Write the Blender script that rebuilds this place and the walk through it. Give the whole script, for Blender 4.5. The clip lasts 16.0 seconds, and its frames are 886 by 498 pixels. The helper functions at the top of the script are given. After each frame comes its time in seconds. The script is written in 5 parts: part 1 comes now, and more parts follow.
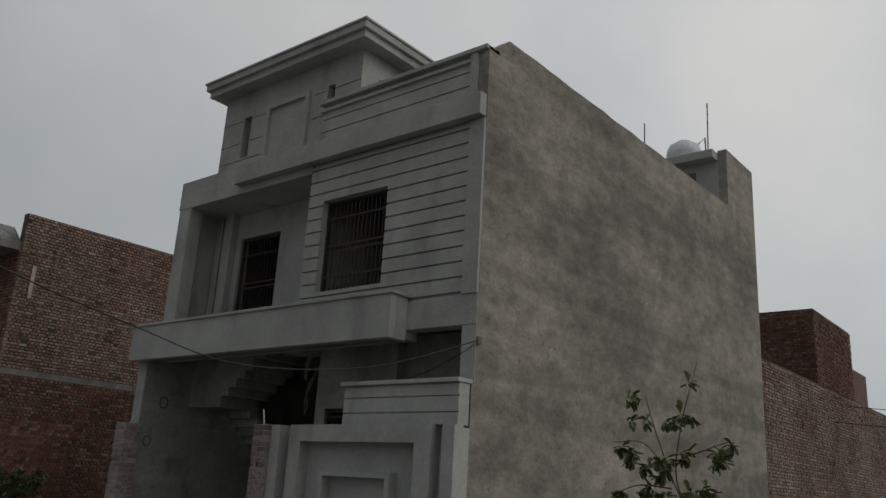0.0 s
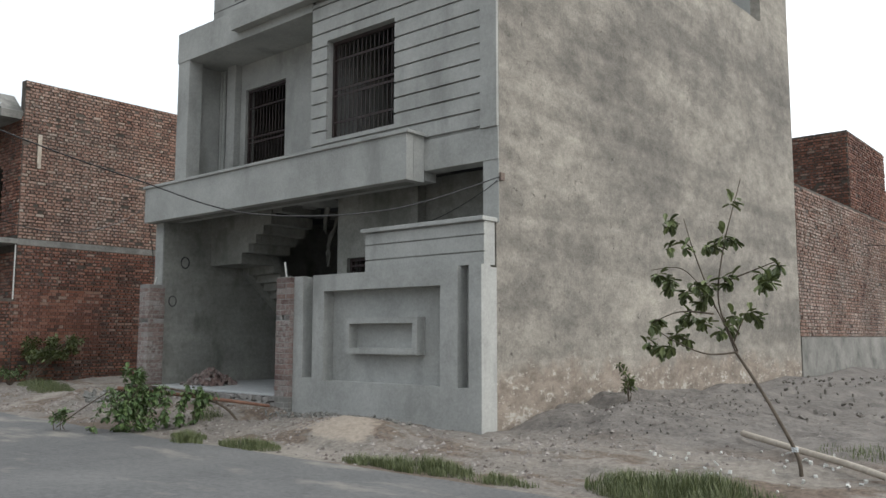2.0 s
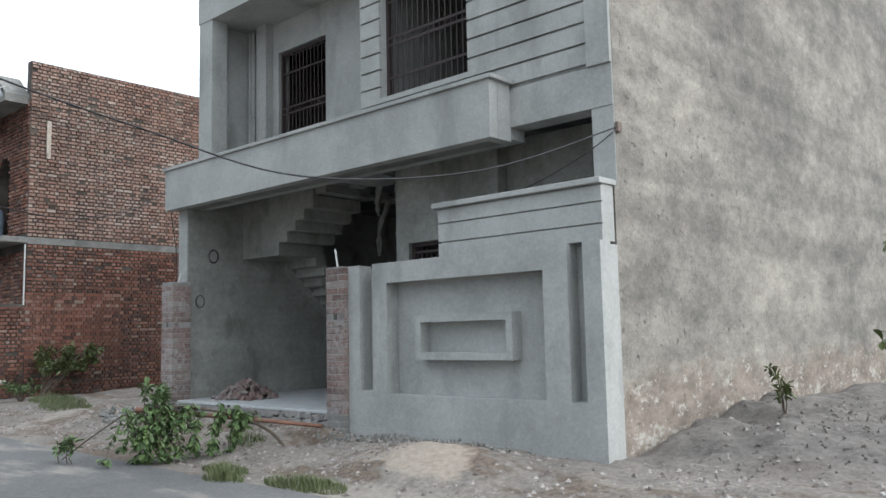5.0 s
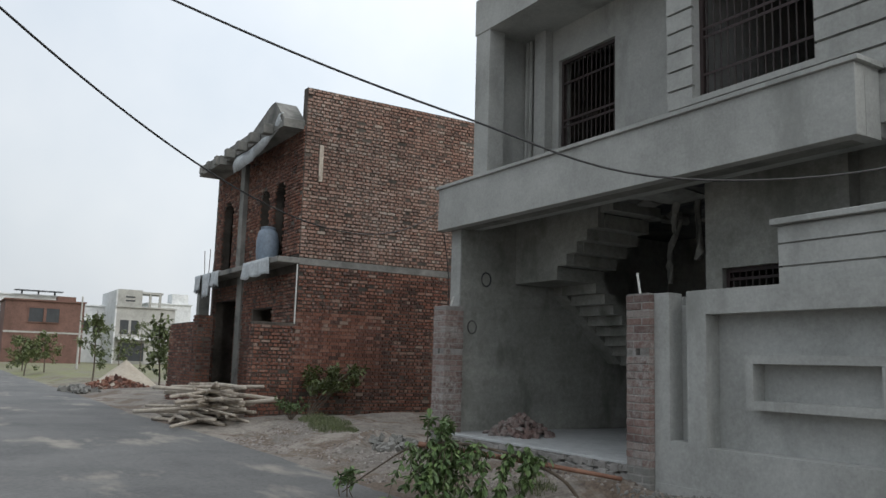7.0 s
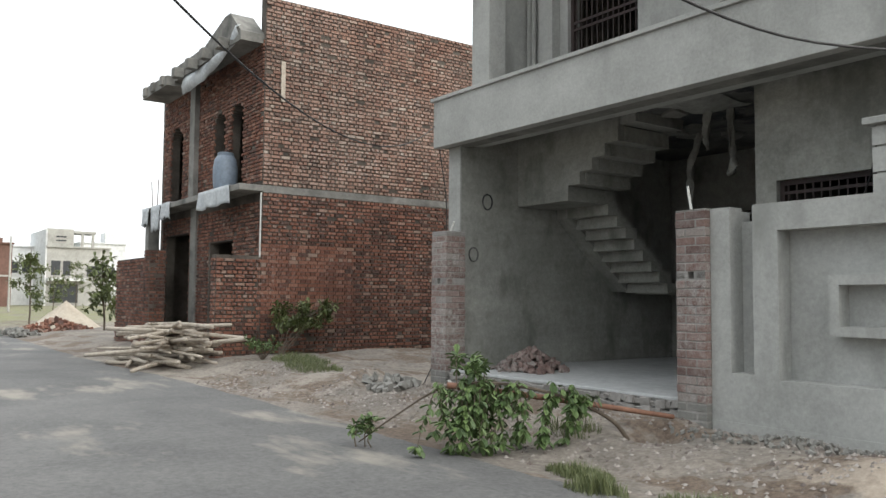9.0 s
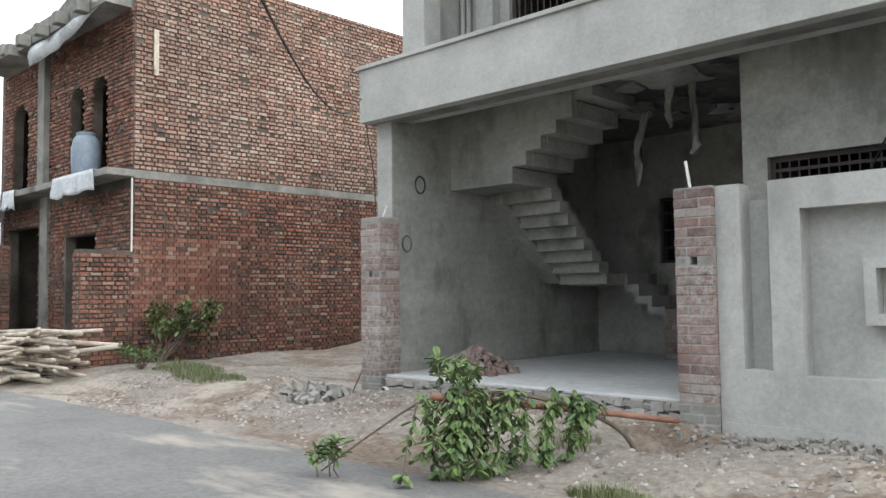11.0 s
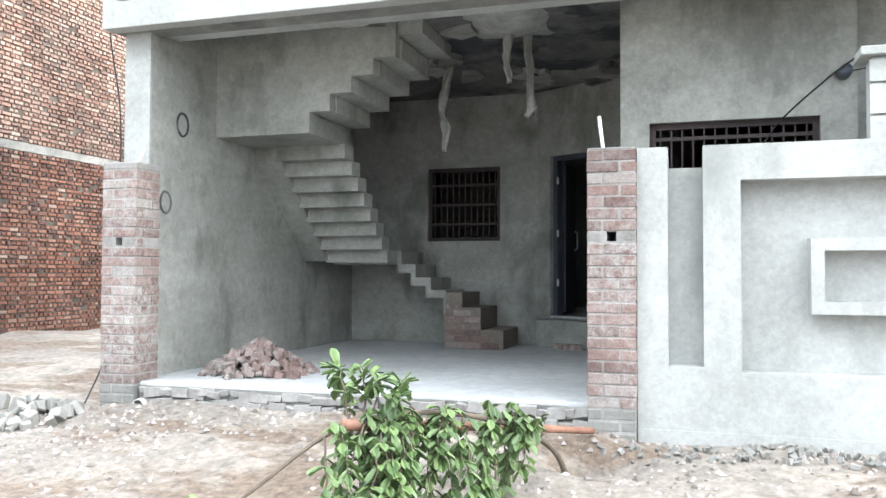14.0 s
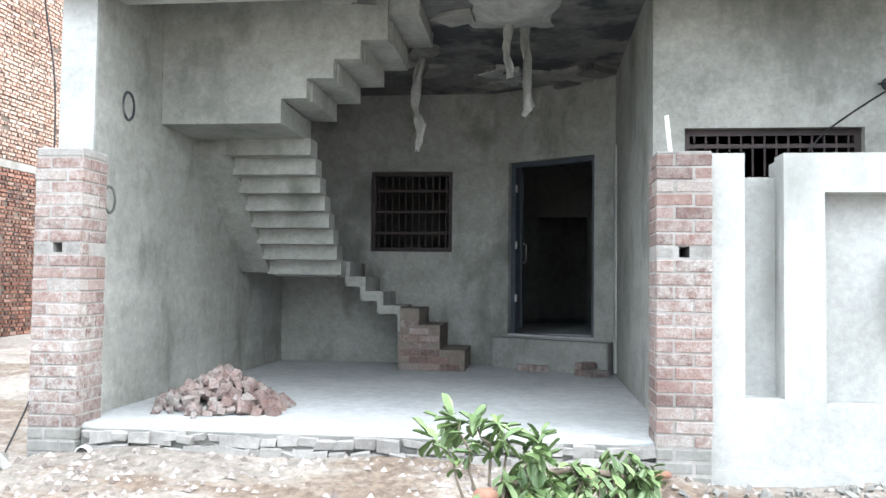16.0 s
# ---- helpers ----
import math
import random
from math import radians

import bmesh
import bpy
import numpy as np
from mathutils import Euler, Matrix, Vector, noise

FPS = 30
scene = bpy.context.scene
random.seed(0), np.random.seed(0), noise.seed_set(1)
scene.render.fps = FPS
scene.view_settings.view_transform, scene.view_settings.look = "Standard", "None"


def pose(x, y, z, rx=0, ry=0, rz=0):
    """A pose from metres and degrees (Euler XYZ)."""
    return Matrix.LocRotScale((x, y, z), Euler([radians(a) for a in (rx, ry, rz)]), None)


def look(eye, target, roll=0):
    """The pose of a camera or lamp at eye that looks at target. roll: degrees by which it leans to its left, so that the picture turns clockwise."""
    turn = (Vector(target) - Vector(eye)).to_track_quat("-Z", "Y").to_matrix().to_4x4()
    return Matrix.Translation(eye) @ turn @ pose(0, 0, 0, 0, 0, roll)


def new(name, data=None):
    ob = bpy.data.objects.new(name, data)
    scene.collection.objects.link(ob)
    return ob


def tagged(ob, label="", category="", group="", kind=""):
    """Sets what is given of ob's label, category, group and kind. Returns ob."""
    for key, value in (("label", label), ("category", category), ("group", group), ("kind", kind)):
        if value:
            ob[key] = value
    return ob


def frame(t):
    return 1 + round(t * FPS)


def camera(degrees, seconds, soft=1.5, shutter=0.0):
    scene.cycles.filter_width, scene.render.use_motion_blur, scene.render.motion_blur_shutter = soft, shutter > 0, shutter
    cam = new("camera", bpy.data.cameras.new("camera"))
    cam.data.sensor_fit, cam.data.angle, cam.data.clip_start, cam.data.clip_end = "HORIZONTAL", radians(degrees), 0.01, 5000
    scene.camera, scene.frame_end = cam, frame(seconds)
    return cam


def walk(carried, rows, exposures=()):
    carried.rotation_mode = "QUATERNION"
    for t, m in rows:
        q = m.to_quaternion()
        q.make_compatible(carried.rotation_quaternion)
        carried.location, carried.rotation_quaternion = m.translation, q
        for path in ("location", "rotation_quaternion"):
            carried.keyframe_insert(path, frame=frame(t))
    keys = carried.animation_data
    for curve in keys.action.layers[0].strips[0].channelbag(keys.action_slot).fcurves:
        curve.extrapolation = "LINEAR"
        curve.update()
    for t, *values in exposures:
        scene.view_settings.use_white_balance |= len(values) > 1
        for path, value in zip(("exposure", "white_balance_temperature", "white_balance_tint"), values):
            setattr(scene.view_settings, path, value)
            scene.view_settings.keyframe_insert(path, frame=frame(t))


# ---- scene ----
cam = camera(56.8, 16.0)
METRES, EYE, TILT, LEAN, TURN = 12.8, 1.5, 0.0, 0.0, 39.9
PATH = [
    (0, (-0.06, 0.031, 1.456), (-1.284, 1.509, 2.02), 3.4),
    (0.5, (-0.037, 0.099, 1.426), (-1.316, 1.564, 1.89), 4.1),
    (1, (0.026, 0.131, 1.415), (-1.306, 1.589, 1.732), 3.3),
    (1.5, (-0.212, 0.32, 1.413), (-1.517, 1.82, 1.636), 1.8),
    (2, (-0.477, 0.528, 1.382), (-1.773, 2.036, 1.594), 0.1),
    (2.5, (-0.801, 0.91, 1.387), (-2.046, 2.46, 1.611), -1.1),
    (3, (-1.154, 1.186, 1.351), (-2.381, 2.749, 1.579), -0.2),
    (3.2, (-1.288, 1.28, 1.359), (-2.531, 2.833, 1.572), -0.3),
    (5.3, (-2.929, 1.916, 1.443), (-4.287, 3.369, 1.653), -1.0),
    (5.5, (-3.08, 1.941, 1.453), (-4.46, 3.37, 1.687), -0.5),
    (6, (-3.447, 2.012, 1.464), (-4.994, 3.247, 1.751), -0.3),
    (6.5, (-3.851, 2.108, 1.494), (-5.512, 3.182, 1.794), 0.6),
    (7, (-4.219, 2.106, 1.48), (-5.908, 3.14, 1.757), 1.7),
    (7.5, (-4.555, 2.092, 1.437), (-6.237, 3.151, 1.66), 0.5),
    (8, (-4.935, 2.148, 1.452), (-6.595, 3.248, 1.631), -0.2),
    (8.5, (-5.369, 2.124, 1.413), (-7.009, 3.261, 1.56), 0.8),
    (8.7, (-5.523, 2.101, 1.418), (-7.154, 3.252, 1.55), 0.7),
    (10.8, (-7.42, 2.011, 1.395), (-8.852, 3.402, 1.521), -0.7),
    (11, (-7.527, 2.07, 1.391), (-8.9, 3.519, 1.506), -0.7),
    (11.5, (-7.943, 2.1, 1.358), (-9.087, 3.737, 1.466), 0.4),
    (12, (-8.415, 2.198, 1.375), (-9.405, 3.934, 1.46), 1.7),
    (12.5, (-8.878, 2.241, 1.386), (-9.734, 4.047, 1.462), 1.2),
    (13, (-9.353, 2.389, 1.389), (-10.106, 4.24, 1.461), 0.8),
    (13.5, (-9.843, 2.526, 1.37), (-10.483, 4.42, 1.421), 0.7),
    (14, (-10.253, 2.74, 1.388), (-10.842, 4.651, 1.452), 0.2),
    (14.5, (-10.649, 2.944, 1.416), (-11.173, 4.873, 1.5), 0.5),
    (15, (-11.0, 3.113, 1.443), (-11.411, 5.069, 1.525), 0.4),
    (15.5, (-11.359, 3.311, 1.474), (-11.681, 5.283, 1.557), -0.1),
    (16, (-11.776, 3.392, 1.443), (-11.996, 5.378, 1.531), 0.7),
]
EXPOSURES = ((0.0, -0.55, 6400, 10), (0.5, -0.22, 6400, 10), (1.0, 0.35, 6300, 10), (1.5, 0.98, 6200, 10), (3.0, 1.08, 6150, 10), (5.5, 1.5, 5800, 9), (6.0, 1.38, 5800, 9), (6.5, 0.7, 5900, 9), (7.0, 0.7, 6100, 10), (8.0, 0.95, 6400, 10), (8.5, 1.22, 6400, 10), (11.0, 2.05, 6250, 10), (11.5, 2.2, 6150, 10), (12.0, 2.92, 6150, 10), (12.5, 3.17, 6100, 10), (14.0, 3.38, 6050, 10), (16.0, 3.6, 6000, 10))
walk(cam, [(t, look(eye, target, roll)) for t, eye, target, roll in PATH], EXPOSURES)

# ---- light ----
world = bpy.data.worlds.new("overcast_sky")
scene.world = world
world.use_nodes = True
wn, wl = world.node_tree.nodes, world.node_tree.links
wn.clear()
w_out = wn.new("ShaderNodeOutputWorld")
w_sky = wn.new("ShaderNodeTexSky")
w_sky.sky_type = "NISHITA"
w_sky.sun_disc = False
w_sky.sun_elevation = radians(24)
w_sky.sun_rotation = radians(65)
w_sky.dust_density = 4.0
w_sky.air_density = 1.5
w_bg = wn.new("ShaderNodeBackground")
w_bg.inputs[1].default_value = 0.05
wl.new(w_sky.outputs[0], w_bg.inputs[0])
# cloud layer over the sky: soft grey-white, a little warmer towards the veiled sun
w_co = wn.new("ShaderNodeTexCoord")
w_ns = wn.new("ShaderNodeTexNoise")
w_ns.inputs["Scale"].default_value = 2.2
w_ns.inputs["Detail"].default_value = 6.0
wl.new(w_co.outputs["Generated"], w_ns.inputs["Vector"])
w_rp = wn.new("ShaderNodeValToRGB")
w_rp.color_ramp.elements[0].position = 0.3
w_rp.color_ramp.elements[0].color = (0.66, 0.72, 0.78, 1)
w_rp.color_ramp.elements[1].position = 0.72
w_rp.color_ramp.elements[1].color = (0.96, 0.96, 0.95, 1)
wl.new(w_ns.outputs[0], w_rp.inputs[0])
w_dot = wn.new("ShaderNodeVectorMath")
w_dot.operation = "DOT_PRODUCT"
w_dot.inputs[1].default_value = (0.22, 0.62, 0.75)
wl.new(w_co.outputs["Generated"], w_dot.inputs[0])
w_map = wn.new("ShaderNodeMapRange")
w_map.inputs["From Min"].default_value = -0.7
w_map.inputs["From Max"].default_value = 1.0
wl.new(w_dot.outputs["Value"], w_map.inputs["Value"])
w_warm = wn.new("ShaderNodeMix")
w_warm.data_type = "RGBA"
w_warm.blend_type = "MULTIPLY"
w_warm.inputs["Factor"].default_value = 1.0
w_tint = wn.new("ShaderNodeValToRGB")
w_tint.color_ramp.elements[0].color = (0.22, 0.235, 0.255, 1)
w_tint.color_ramp.elements[1].color = (1.32, 1.29, 1.24, 1)
wl.new(w_map.outputs[0], w_tint.inputs[0])
wl.new(w_rp.outputs[0], w_warm.inputs["A"])
wl.new(w_tint.outputs[0], w_warm.inputs["B"])
w_bg2 = wn.new("ShaderNodeBackground")
w_bg2.inputs[1].default_value = 0.95
wl.new(w_warm.outputs["Result"], w_bg2.inputs[0])
w_mix = wn.new("ShaderNodeMixShader")
w_mix.inputs[0].default_value = 0.82
wl.new(w_bg.outputs[0], w_mix.inputs[1])
wl.new(w_bg2.outputs[0], w_mix.inputs[2])
wl.new(w_mix.outputs[0], w_out.inputs[0])

sun_data = bpy.data.lights.new("veiled_sun", "SUN")
sun_data.energy = 0.55
sun_data.angle = radians(35)
sun_data.color = (1.0, 0.95, 0.88)
sun = new("veiled_sun", sun_data)
sun.matrix_world = look((30, 8, 20), (0, 4, 0))


# ---- materials ----
def nodes_of(name):
    m = bpy.data.materials.new(name)
    m.use_nodes = True
    return m, m.node_tree.nodes, m.node_tree.links, m.node_tree.nodes["Principled BSDF"]


def noise_node(n, l, co, scale, detail=5.0, rough=0.6, stretch=None):
    t = n.new("ShaderNodeTexNoise")
    t.inputs["Scale"].default_value = scale
    t.inputs["Detail"].default_value = detail
    t.inputs["Roughness"].default_value = rough
    if stretch:
        mp = n.new("ShaderNodeMapping")
        mp.inputs["Scale"].default_value = stretch
        l.new(co, mp.inputs["Vector"])
        co = mp.outputs[0]
    l.new(co, t.inputs["Vector"])
    return t.outputs[0]


def ramp(n, l, fac, lo, hi, c0, c1):
    r = n.new("ShaderNodeValToRGB")
    r.color_ramp.elements[0].position, r.color_ramp.elements[1].position = lo, hi
    r.color_ramp.elements[0].color, r.color_ramp.elements[1].color = (*c0, 1), (*c1, 1)
    l.new(fac, r.inputs[0])
    return r.outputs[0]


def blend(n, l, fac, a, b, mode="MIX"):
    x = n.new("ShaderNodeMix")
    x.data_type, x.blend_type = "RGBA", mode
    for value, key in ((fac, "Factor"), (a, "A"), (b, "B")):
        if isinstance(value, (int, float)):
            x.inputs[key].default_value = value
        elif isinstance(value, tuple):
            x.inputs[key].default_value = (*value, 1)
        else:
            l.new(value, x.inputs[key])
    return x.outputs["Result"]


def bumped(n, l, b, height, strength, distance):
    x = n.new("ShaderNodeBump")
    x.inputs["Strength"].default_value, x.inputs["Distance"].default_value = strength, distance
    l.new(height, x.inputs["Height"])
    l.new(x.outputs[0], b.inputs["Normal"])


def surface(name, dark, light, big=0.8, fine=25.0, rough=0.9, bump=0.4, depth=0.01, stain=None, stain_amount=(0.5, 0.75), stain_scale=0.5, stain_stretch=None, metal=0.0, lo=0.35, hi=0.68, grain=0.3, streak=0.0):
    """Two-scale noise colour, optional stains, fine relief."""
    m, n, l, b = nodes_of(name)
    geo = n.new("ShaderNodeNewGeometry").outputs["Position"]
    col = ramp(n, l, noise_node(n, l, geo, big), lo, hi, dark, light)
    f = noise_node(n, l, geo, fine, 6.0, 0.7)
    col = blend(n, l, 0.22, col, ramp(n, l, f, 0.3, 0.7, tuple(c * 0.55 for c in dark), tuple(min(1, c * 1.2) for c in light)))
    g = noise_node(n, l, geo, fine * 0.4, 8.0, 0.8)
    col = blend(n, l, grain, col, ramp(n, l, g, 0.34, 0.60, (0.30, 0.30, 0.30), (1.15, 1.15, 1.15)), "MULTIPLY")
    if streak:
        k = noise_node(n, l, geo, 1.0, 6.0, 0.65, (1.0, 0.35, 2.6))
        col = blend(n, l, streak, col, ramp(n, l, k, 0.36, 0.62, (0.38, 0.38, 0.38), (1.25, 1.24, 1.22)), "MULTIPLY")
    if stain:
        s = noise_node(n, l, geo, stain_scale, 6.0, 0.62, stain_stretch)
        msk = ramp(n, l, s, *stain_amount, (0, 0, 0), (1, 1, 1))
        col = blend(n, l, msk, col, stain)
    l.new(col, b.inputs["Base Color"])
    b.inputs["Roughness"].default_value = rough
    b.inputs["Metallic"].default_value = metal
    bumped(n, l, b, f, bump, depth)
    return m


DARK_RED = ((0.0, (0.07, 0.038, 0.03)), (0.2, (0.135, 0.056, 0.038)), (0.6, (0.195, 0.082, 0.052)), (0.9, (0.24, 0.118, 0.08)), (1.0, (0.27, 0.20, 0.16)))
WEATHERED_RED = ((0.0, (0.115, 0.072, 0.057)), (0.2, (0.20, 0.11, 0.082)), (0.6, (0.265, 0.15, 0.112)), (0.9, (0.31, 0.205, 0.16)), (1.0, (0.35, 0.29, 0.24)))
SMEARED_PINK = ((0.0, (0.11, 0.068, 0.06)), (0.25, (0.15, 0.09, 0.078)), (0.6, (0.19, 0.12, 0.103)), (0.85, (0.225, 0.165, 0.148)), (1.0, (0.26, 0.24, 0.222)))


def brick_surface(name, per_island, stops, lo, hi, pale):
    m, n, l, b = nodes_of(name)
    geo = n.new("ShaderNodeNewGeometry")
    rnd = geo.outputs["Random Per Island"] if per_island else n.new("ShaderNodeObjectInfo").outputs["Random"]
    r = n.new("ShaderNodeValToRGB")
    while len(r.color_ramp.elements) < len(stops):
        r.color_ramp.elements.new(0.5)
    for e, (p, c) in zip(r.color_ramp.elements, stops):
        e.position, e.color = p, (*c, 1)
    l.new(rnd, r.inputs[0])
    co = geo.outputs["Position"]
    smear = ramp(n, l, noise_node(n, l, co, 16.0, 7.0, 0.78), lo, hi, (0, 0, 0), (1, 1, 1))
    patch = ramp(n, l, noise_node(n, l, co, 0.55, 6.0, 0.65, (1, 1, 1.6)), 0.42, 0.6, (0.2, 0.2, 0.2), (1, 1, 1))
    col = blend(n, l, blend(n, l, 1.0, smear, patch, "MULTIPLY"), r.outputs[0], pale)
    f = noise_node(n, l, co, 60.0, 6.0, 0.7)
    col = blend(n, l, 0.5, col, ramp(n, l, f, 0.3, 0.65, (0.35, 0.35, 0.35), (1.25, 1.25, 1.25)), "MULTIPLY")
    # broad weathering from course to course
    wx = noise_node(n, l, co, 0.35, 4.0, 0.6)
    col = blend(n, l, 0.55, col, ramp(n, l, wx, 0.36, 0.62, (0.5, 0.48, 0.47), (1.3, 1.28, 1.25)), "MULTIPLY")
    l.new(col, b.inputs["Base Color"])
    b.inputs["Roughness"].default_value = 0.93
    bumped(n, l, b, f, 0.6, 0.014)
    return m


def leaf_surface(name, dark, light):
    m, n, l, b = nodes_of(name)
    geo = n.new("ShaderNodeNewGeometry")
    r = ramp(n, l, geo.outputs["Random Per Island"], 0.0, 1.0, dark, light)
    f = noise_node(n, l, geo.outputs["Position"], 30.0)
    l.new(blend(n, l, 0.25, r, ramp(n, l, f, 0.3, 0.7, dark, light)), b.inputs["Base Color"])
    b.inputs["Roughness"].default_value = 0.5
    b.inputs["Subsurface Weight"].default_value = 0.0
    return m


M_PLASTER = surface("cement_plaster", (0.315, 0.319, 0.300), (0.455, 0.459, 0.436), 1.1, 30, 0.88, 0.3, 0.006, stain=(0.22, 0.225, 0.208), stain_amount=(0.54, 0.76), stain_scale=1.1, stain_stretch=(1.3, 1.3, 0.5), grain=0.16)
# Same cement plaster as outside, colour darkened for porch shade; stains are its own.
M_PORCH = surface("shaded_porch_plaster", (0.235, 0.237, 0.213), (0.385, 0.384, 0.352), 0.8, 30, 0.9, 0.4, 0.008, stain=(0.135, 0.138, 0.12), stain_amount=(0.52, 0.70), stain_scale=1.6, stain_stretch=(1, 1, 0.6), grain=0.3, streak=0.22)


def side_render():
    """Rough-thrown render: pale and dark blotches, pits, lift lines, a worn foot with flaking skin."""
    m, n, l, b = nodes_of("rough_side_render")
    pos = n.new("ShaderNodeNewGeometry").outputs["Position"]
    sep = n.new("ShaderNodeSeparateXYZ")
    l.new(pos, sep.inputs[0])
    big = noise_node(n, l, pos, 0.42, 9.0, 0.72, (1, 0.8, 1.15))
    col = ramp(n, l, big, 0.40, 0.60, (0.195, 0.182, 0.161), (0.335, 0.311, 0.270))
    mid = noise_node(n, l, pos, 2.6, 9.0, 0.78, (1, 0.75, 1.4))
    col = blend(n, l, 0.68, col, ramp(n, l, mid, 0.36, 0.62, (0.52, 0.52, 0.52), (1.25, 1.24, 1.22)), "MULTIPLY")
    lift = noise_node(n, l, pos, 1.0, 3.0, 0.5, (0.1, 0.12, 2.3))
    col = blend(n, l, 0.4, col, ramp(n, l, lift, 0.42, 0.56, (0.6, 0.6, 0.6), (1.15, 1.15, 1.14)), "MULTIPLY")
    pit = noise_node(n, l, pos, 13.0, 6.0, 0.7, (1, 0.8, 0.9))
    pits = ramp(n, l, pit, 0.27, 0.40, (0, 0, 0), (1, 1, 1))
    col = blend(n, l, pits, (0.15, 0.138, 0.12), col)
    fine = noise_node(n, l, pos, 28.0, 6.0, 0.75)
    col = blend(n, l, 0.5, col, ramp(n, l, fine, 0.3, 0.65, (0.55, 0.55, 0.55), (1.25, 1.25, 1.25)), "MULTIPLY")
    # the worn foot: height with a ragged edge
    edge = n.new("ShaderNodeMath")
    edge.operation = "MULTIPLY_ADD"
    l.new(noise_node(n, l, pos, 0.9, 6.0, 0.65), edge.inputs[0])
    edge.inputs[1].default_value = -1.6
    l.new(sep.outputs[2], edge.inputs[2])
    foot = ramp(n, l, edge.outputs[0], 0.0, 0.30, (1, 1, 1), (0, 0, 0))
    bare = ramp(n, l, mid, 0.38, 0.62, (0.165, 0.138, 0.112), (0.325, 0.275, 0.225))
    flake = ramp(n, l, noise_node(n, l, pos, 7.0, 6.0, 0.75, (1, 0.7, 1.3)), 0.55, 0.60, (0, 0, 0), (1, 1, 1))
    bare = blend(n, l, flake, bare, (0.45, 0.42, 0.37))
    col = blend(n, l, foot, col, bare)
    l.new(col, b.inputs["Base Color"])
    b.inputs["Roughness"].default_value = 0.95
    bumped(n, l, b, blend(n, l, 0.6, fine, pits), 0.9, 0.03)
    return m


M_ROUGH = side_render()
M_SLAB = surface("porch_slab_cement", (0.385, 0.395, 0.392), (0.485, 0.495, 0.49), 0.6, 18, 0.75, 0.15, 0.004, stain=(0.306, 0.315, 0.306), stain_amount=(0.55, 0.8), stain_scale=0.8)
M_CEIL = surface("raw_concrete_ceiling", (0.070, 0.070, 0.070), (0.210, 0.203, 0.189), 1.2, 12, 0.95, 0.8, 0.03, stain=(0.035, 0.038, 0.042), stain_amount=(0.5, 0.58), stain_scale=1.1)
M_CONC = surface("raw_concrete", (0.165, 0.165, 0.150), (0.285, 0.277, 0.255), 1.0, 15, 0.92, 0.5, 0.015, stain=(0.090, 0.090, 0.083), stain_amount=(0.5, 0.7), stain_scale=1.3)
M_MORTAR = surface("mortar", (0.136, 0.112, 0.092), (0.240, 0.208, 0.176), 1.0, 30, 0.95, 0.5, 0.01)
M_BRICK = brick_surface("fired_brick", False, DARK_RED, 0.50, 0.70, (0.33, 0.30, 0.275))
M_BRICKS = brick_surface("fired_brick_wall", True, DARK_RED, 0.50, 0.70, (0.33, 0.30, 0.275))
M_BRICKS_UPPER = brick_surface("weathered_brick_wall", True, WEATHERED_RED, 0.45, 0.64, (0.40, 0.36, 0.32))
M_BRICK_PALE = brick_surface("mortar_smeared_brick", False, SMEARED_PINK, 0.38, 0.62, (0.36, 0.345, 0.325))
M_BRICKS_LIMED = brick_surface("limed_brick_wall", True, WEATHERED_RED, 0.44, 0.60, (0.46, 0.43, 0.39))
M_PILLAR_MORTAR = surface("smeared_grey_mortar", (0.21, 0.20, 0.185), (0.34, 0.325, 0.305), 2.0, 30, 0.95, 0.6, 0.01)
# Mortar darkened to paint in the shadow of raked joints and missing bricks.
M_JOINT = surface("raked_joint_shadow", (0.035, 0.029, 0.024), (0.16, 0.138, 0.115), 1.2, 30, 0.95, 0.5, 0.01)
M_ASPHALT = surface("worn_asphalt", (0.105, 0.105, 0.104), (0.185, 0.183, 0.176), 0.5, 45, 0.9, 0.6, 0.015, stain=(0.27, 0.25, 0.215), stain_amount=(0.56, 0.68), stain_scale=1.1, stain_stretch=(0.4, 1, 1), grain=0.5)
M_EARTH = surface("dry_earth", (0.20, 0.165, 0.125), (0.42, 0.36, 0.285), 0.55, 14, 0.97, 0.7, 0.03, stain=(0.155, 0.14, 0.12), stain_amount=(0.48, 0.7), stain_scale=0.9)
M_GREYHEAP = surface("grey_soil", (0.15, 0.14, 0.122), (0.28, 0.26, 0.235), 1.2, 12, 0.97, 0.9, 0.05)
M_SAND = surface("pale_sand", (0.36, 0.31, 0.24), (0.50, 0.44, 0.36), 0.8, 20, 0.97, 0.6, 0.02)
M_GRILLE = surface("dark_red_primer", (0.025, 0.018, 0.017), (0.05, 0.032, 0.03), 3.0, 40, 0.7, 0.2, 0.002)
M_DARKFRAME = surface("dark_steel_frame", (0.03, 0.04, 0.05), (0.06, 0.07, 0.085), 3.0, 40, 0.6, 0.2, 0.002)
# Plaster for the rooms, its colour darkened to stand for their shade.
M_INSIDE_SHADE = surface("shade_darkened_room_plaster", (0.12, 0.12, 0.11), (0.2, 0.2, 0.18), 1.0, 20, 0.95)
M_WHITE = surface("white_plastic", (0.62, 0.66, 0.72), (0.75, 0.78, 0.82), 2.0, 20, 0.45, 0.05, 0.002)
M_BLUEDRUM = surface("faded_blue_plastic", (0.15, 0.19, 0.24), (0.22, 0.27, 0.33), 2.0, 20, 0.5, 0.05, 0.002)
M_CLOTH = surface("weathered_sheet", (0.42, 0.45, 0.47), (0.62, 0.65, 0.66), 3.0, 30, 0.9, 0.5, 0.01)
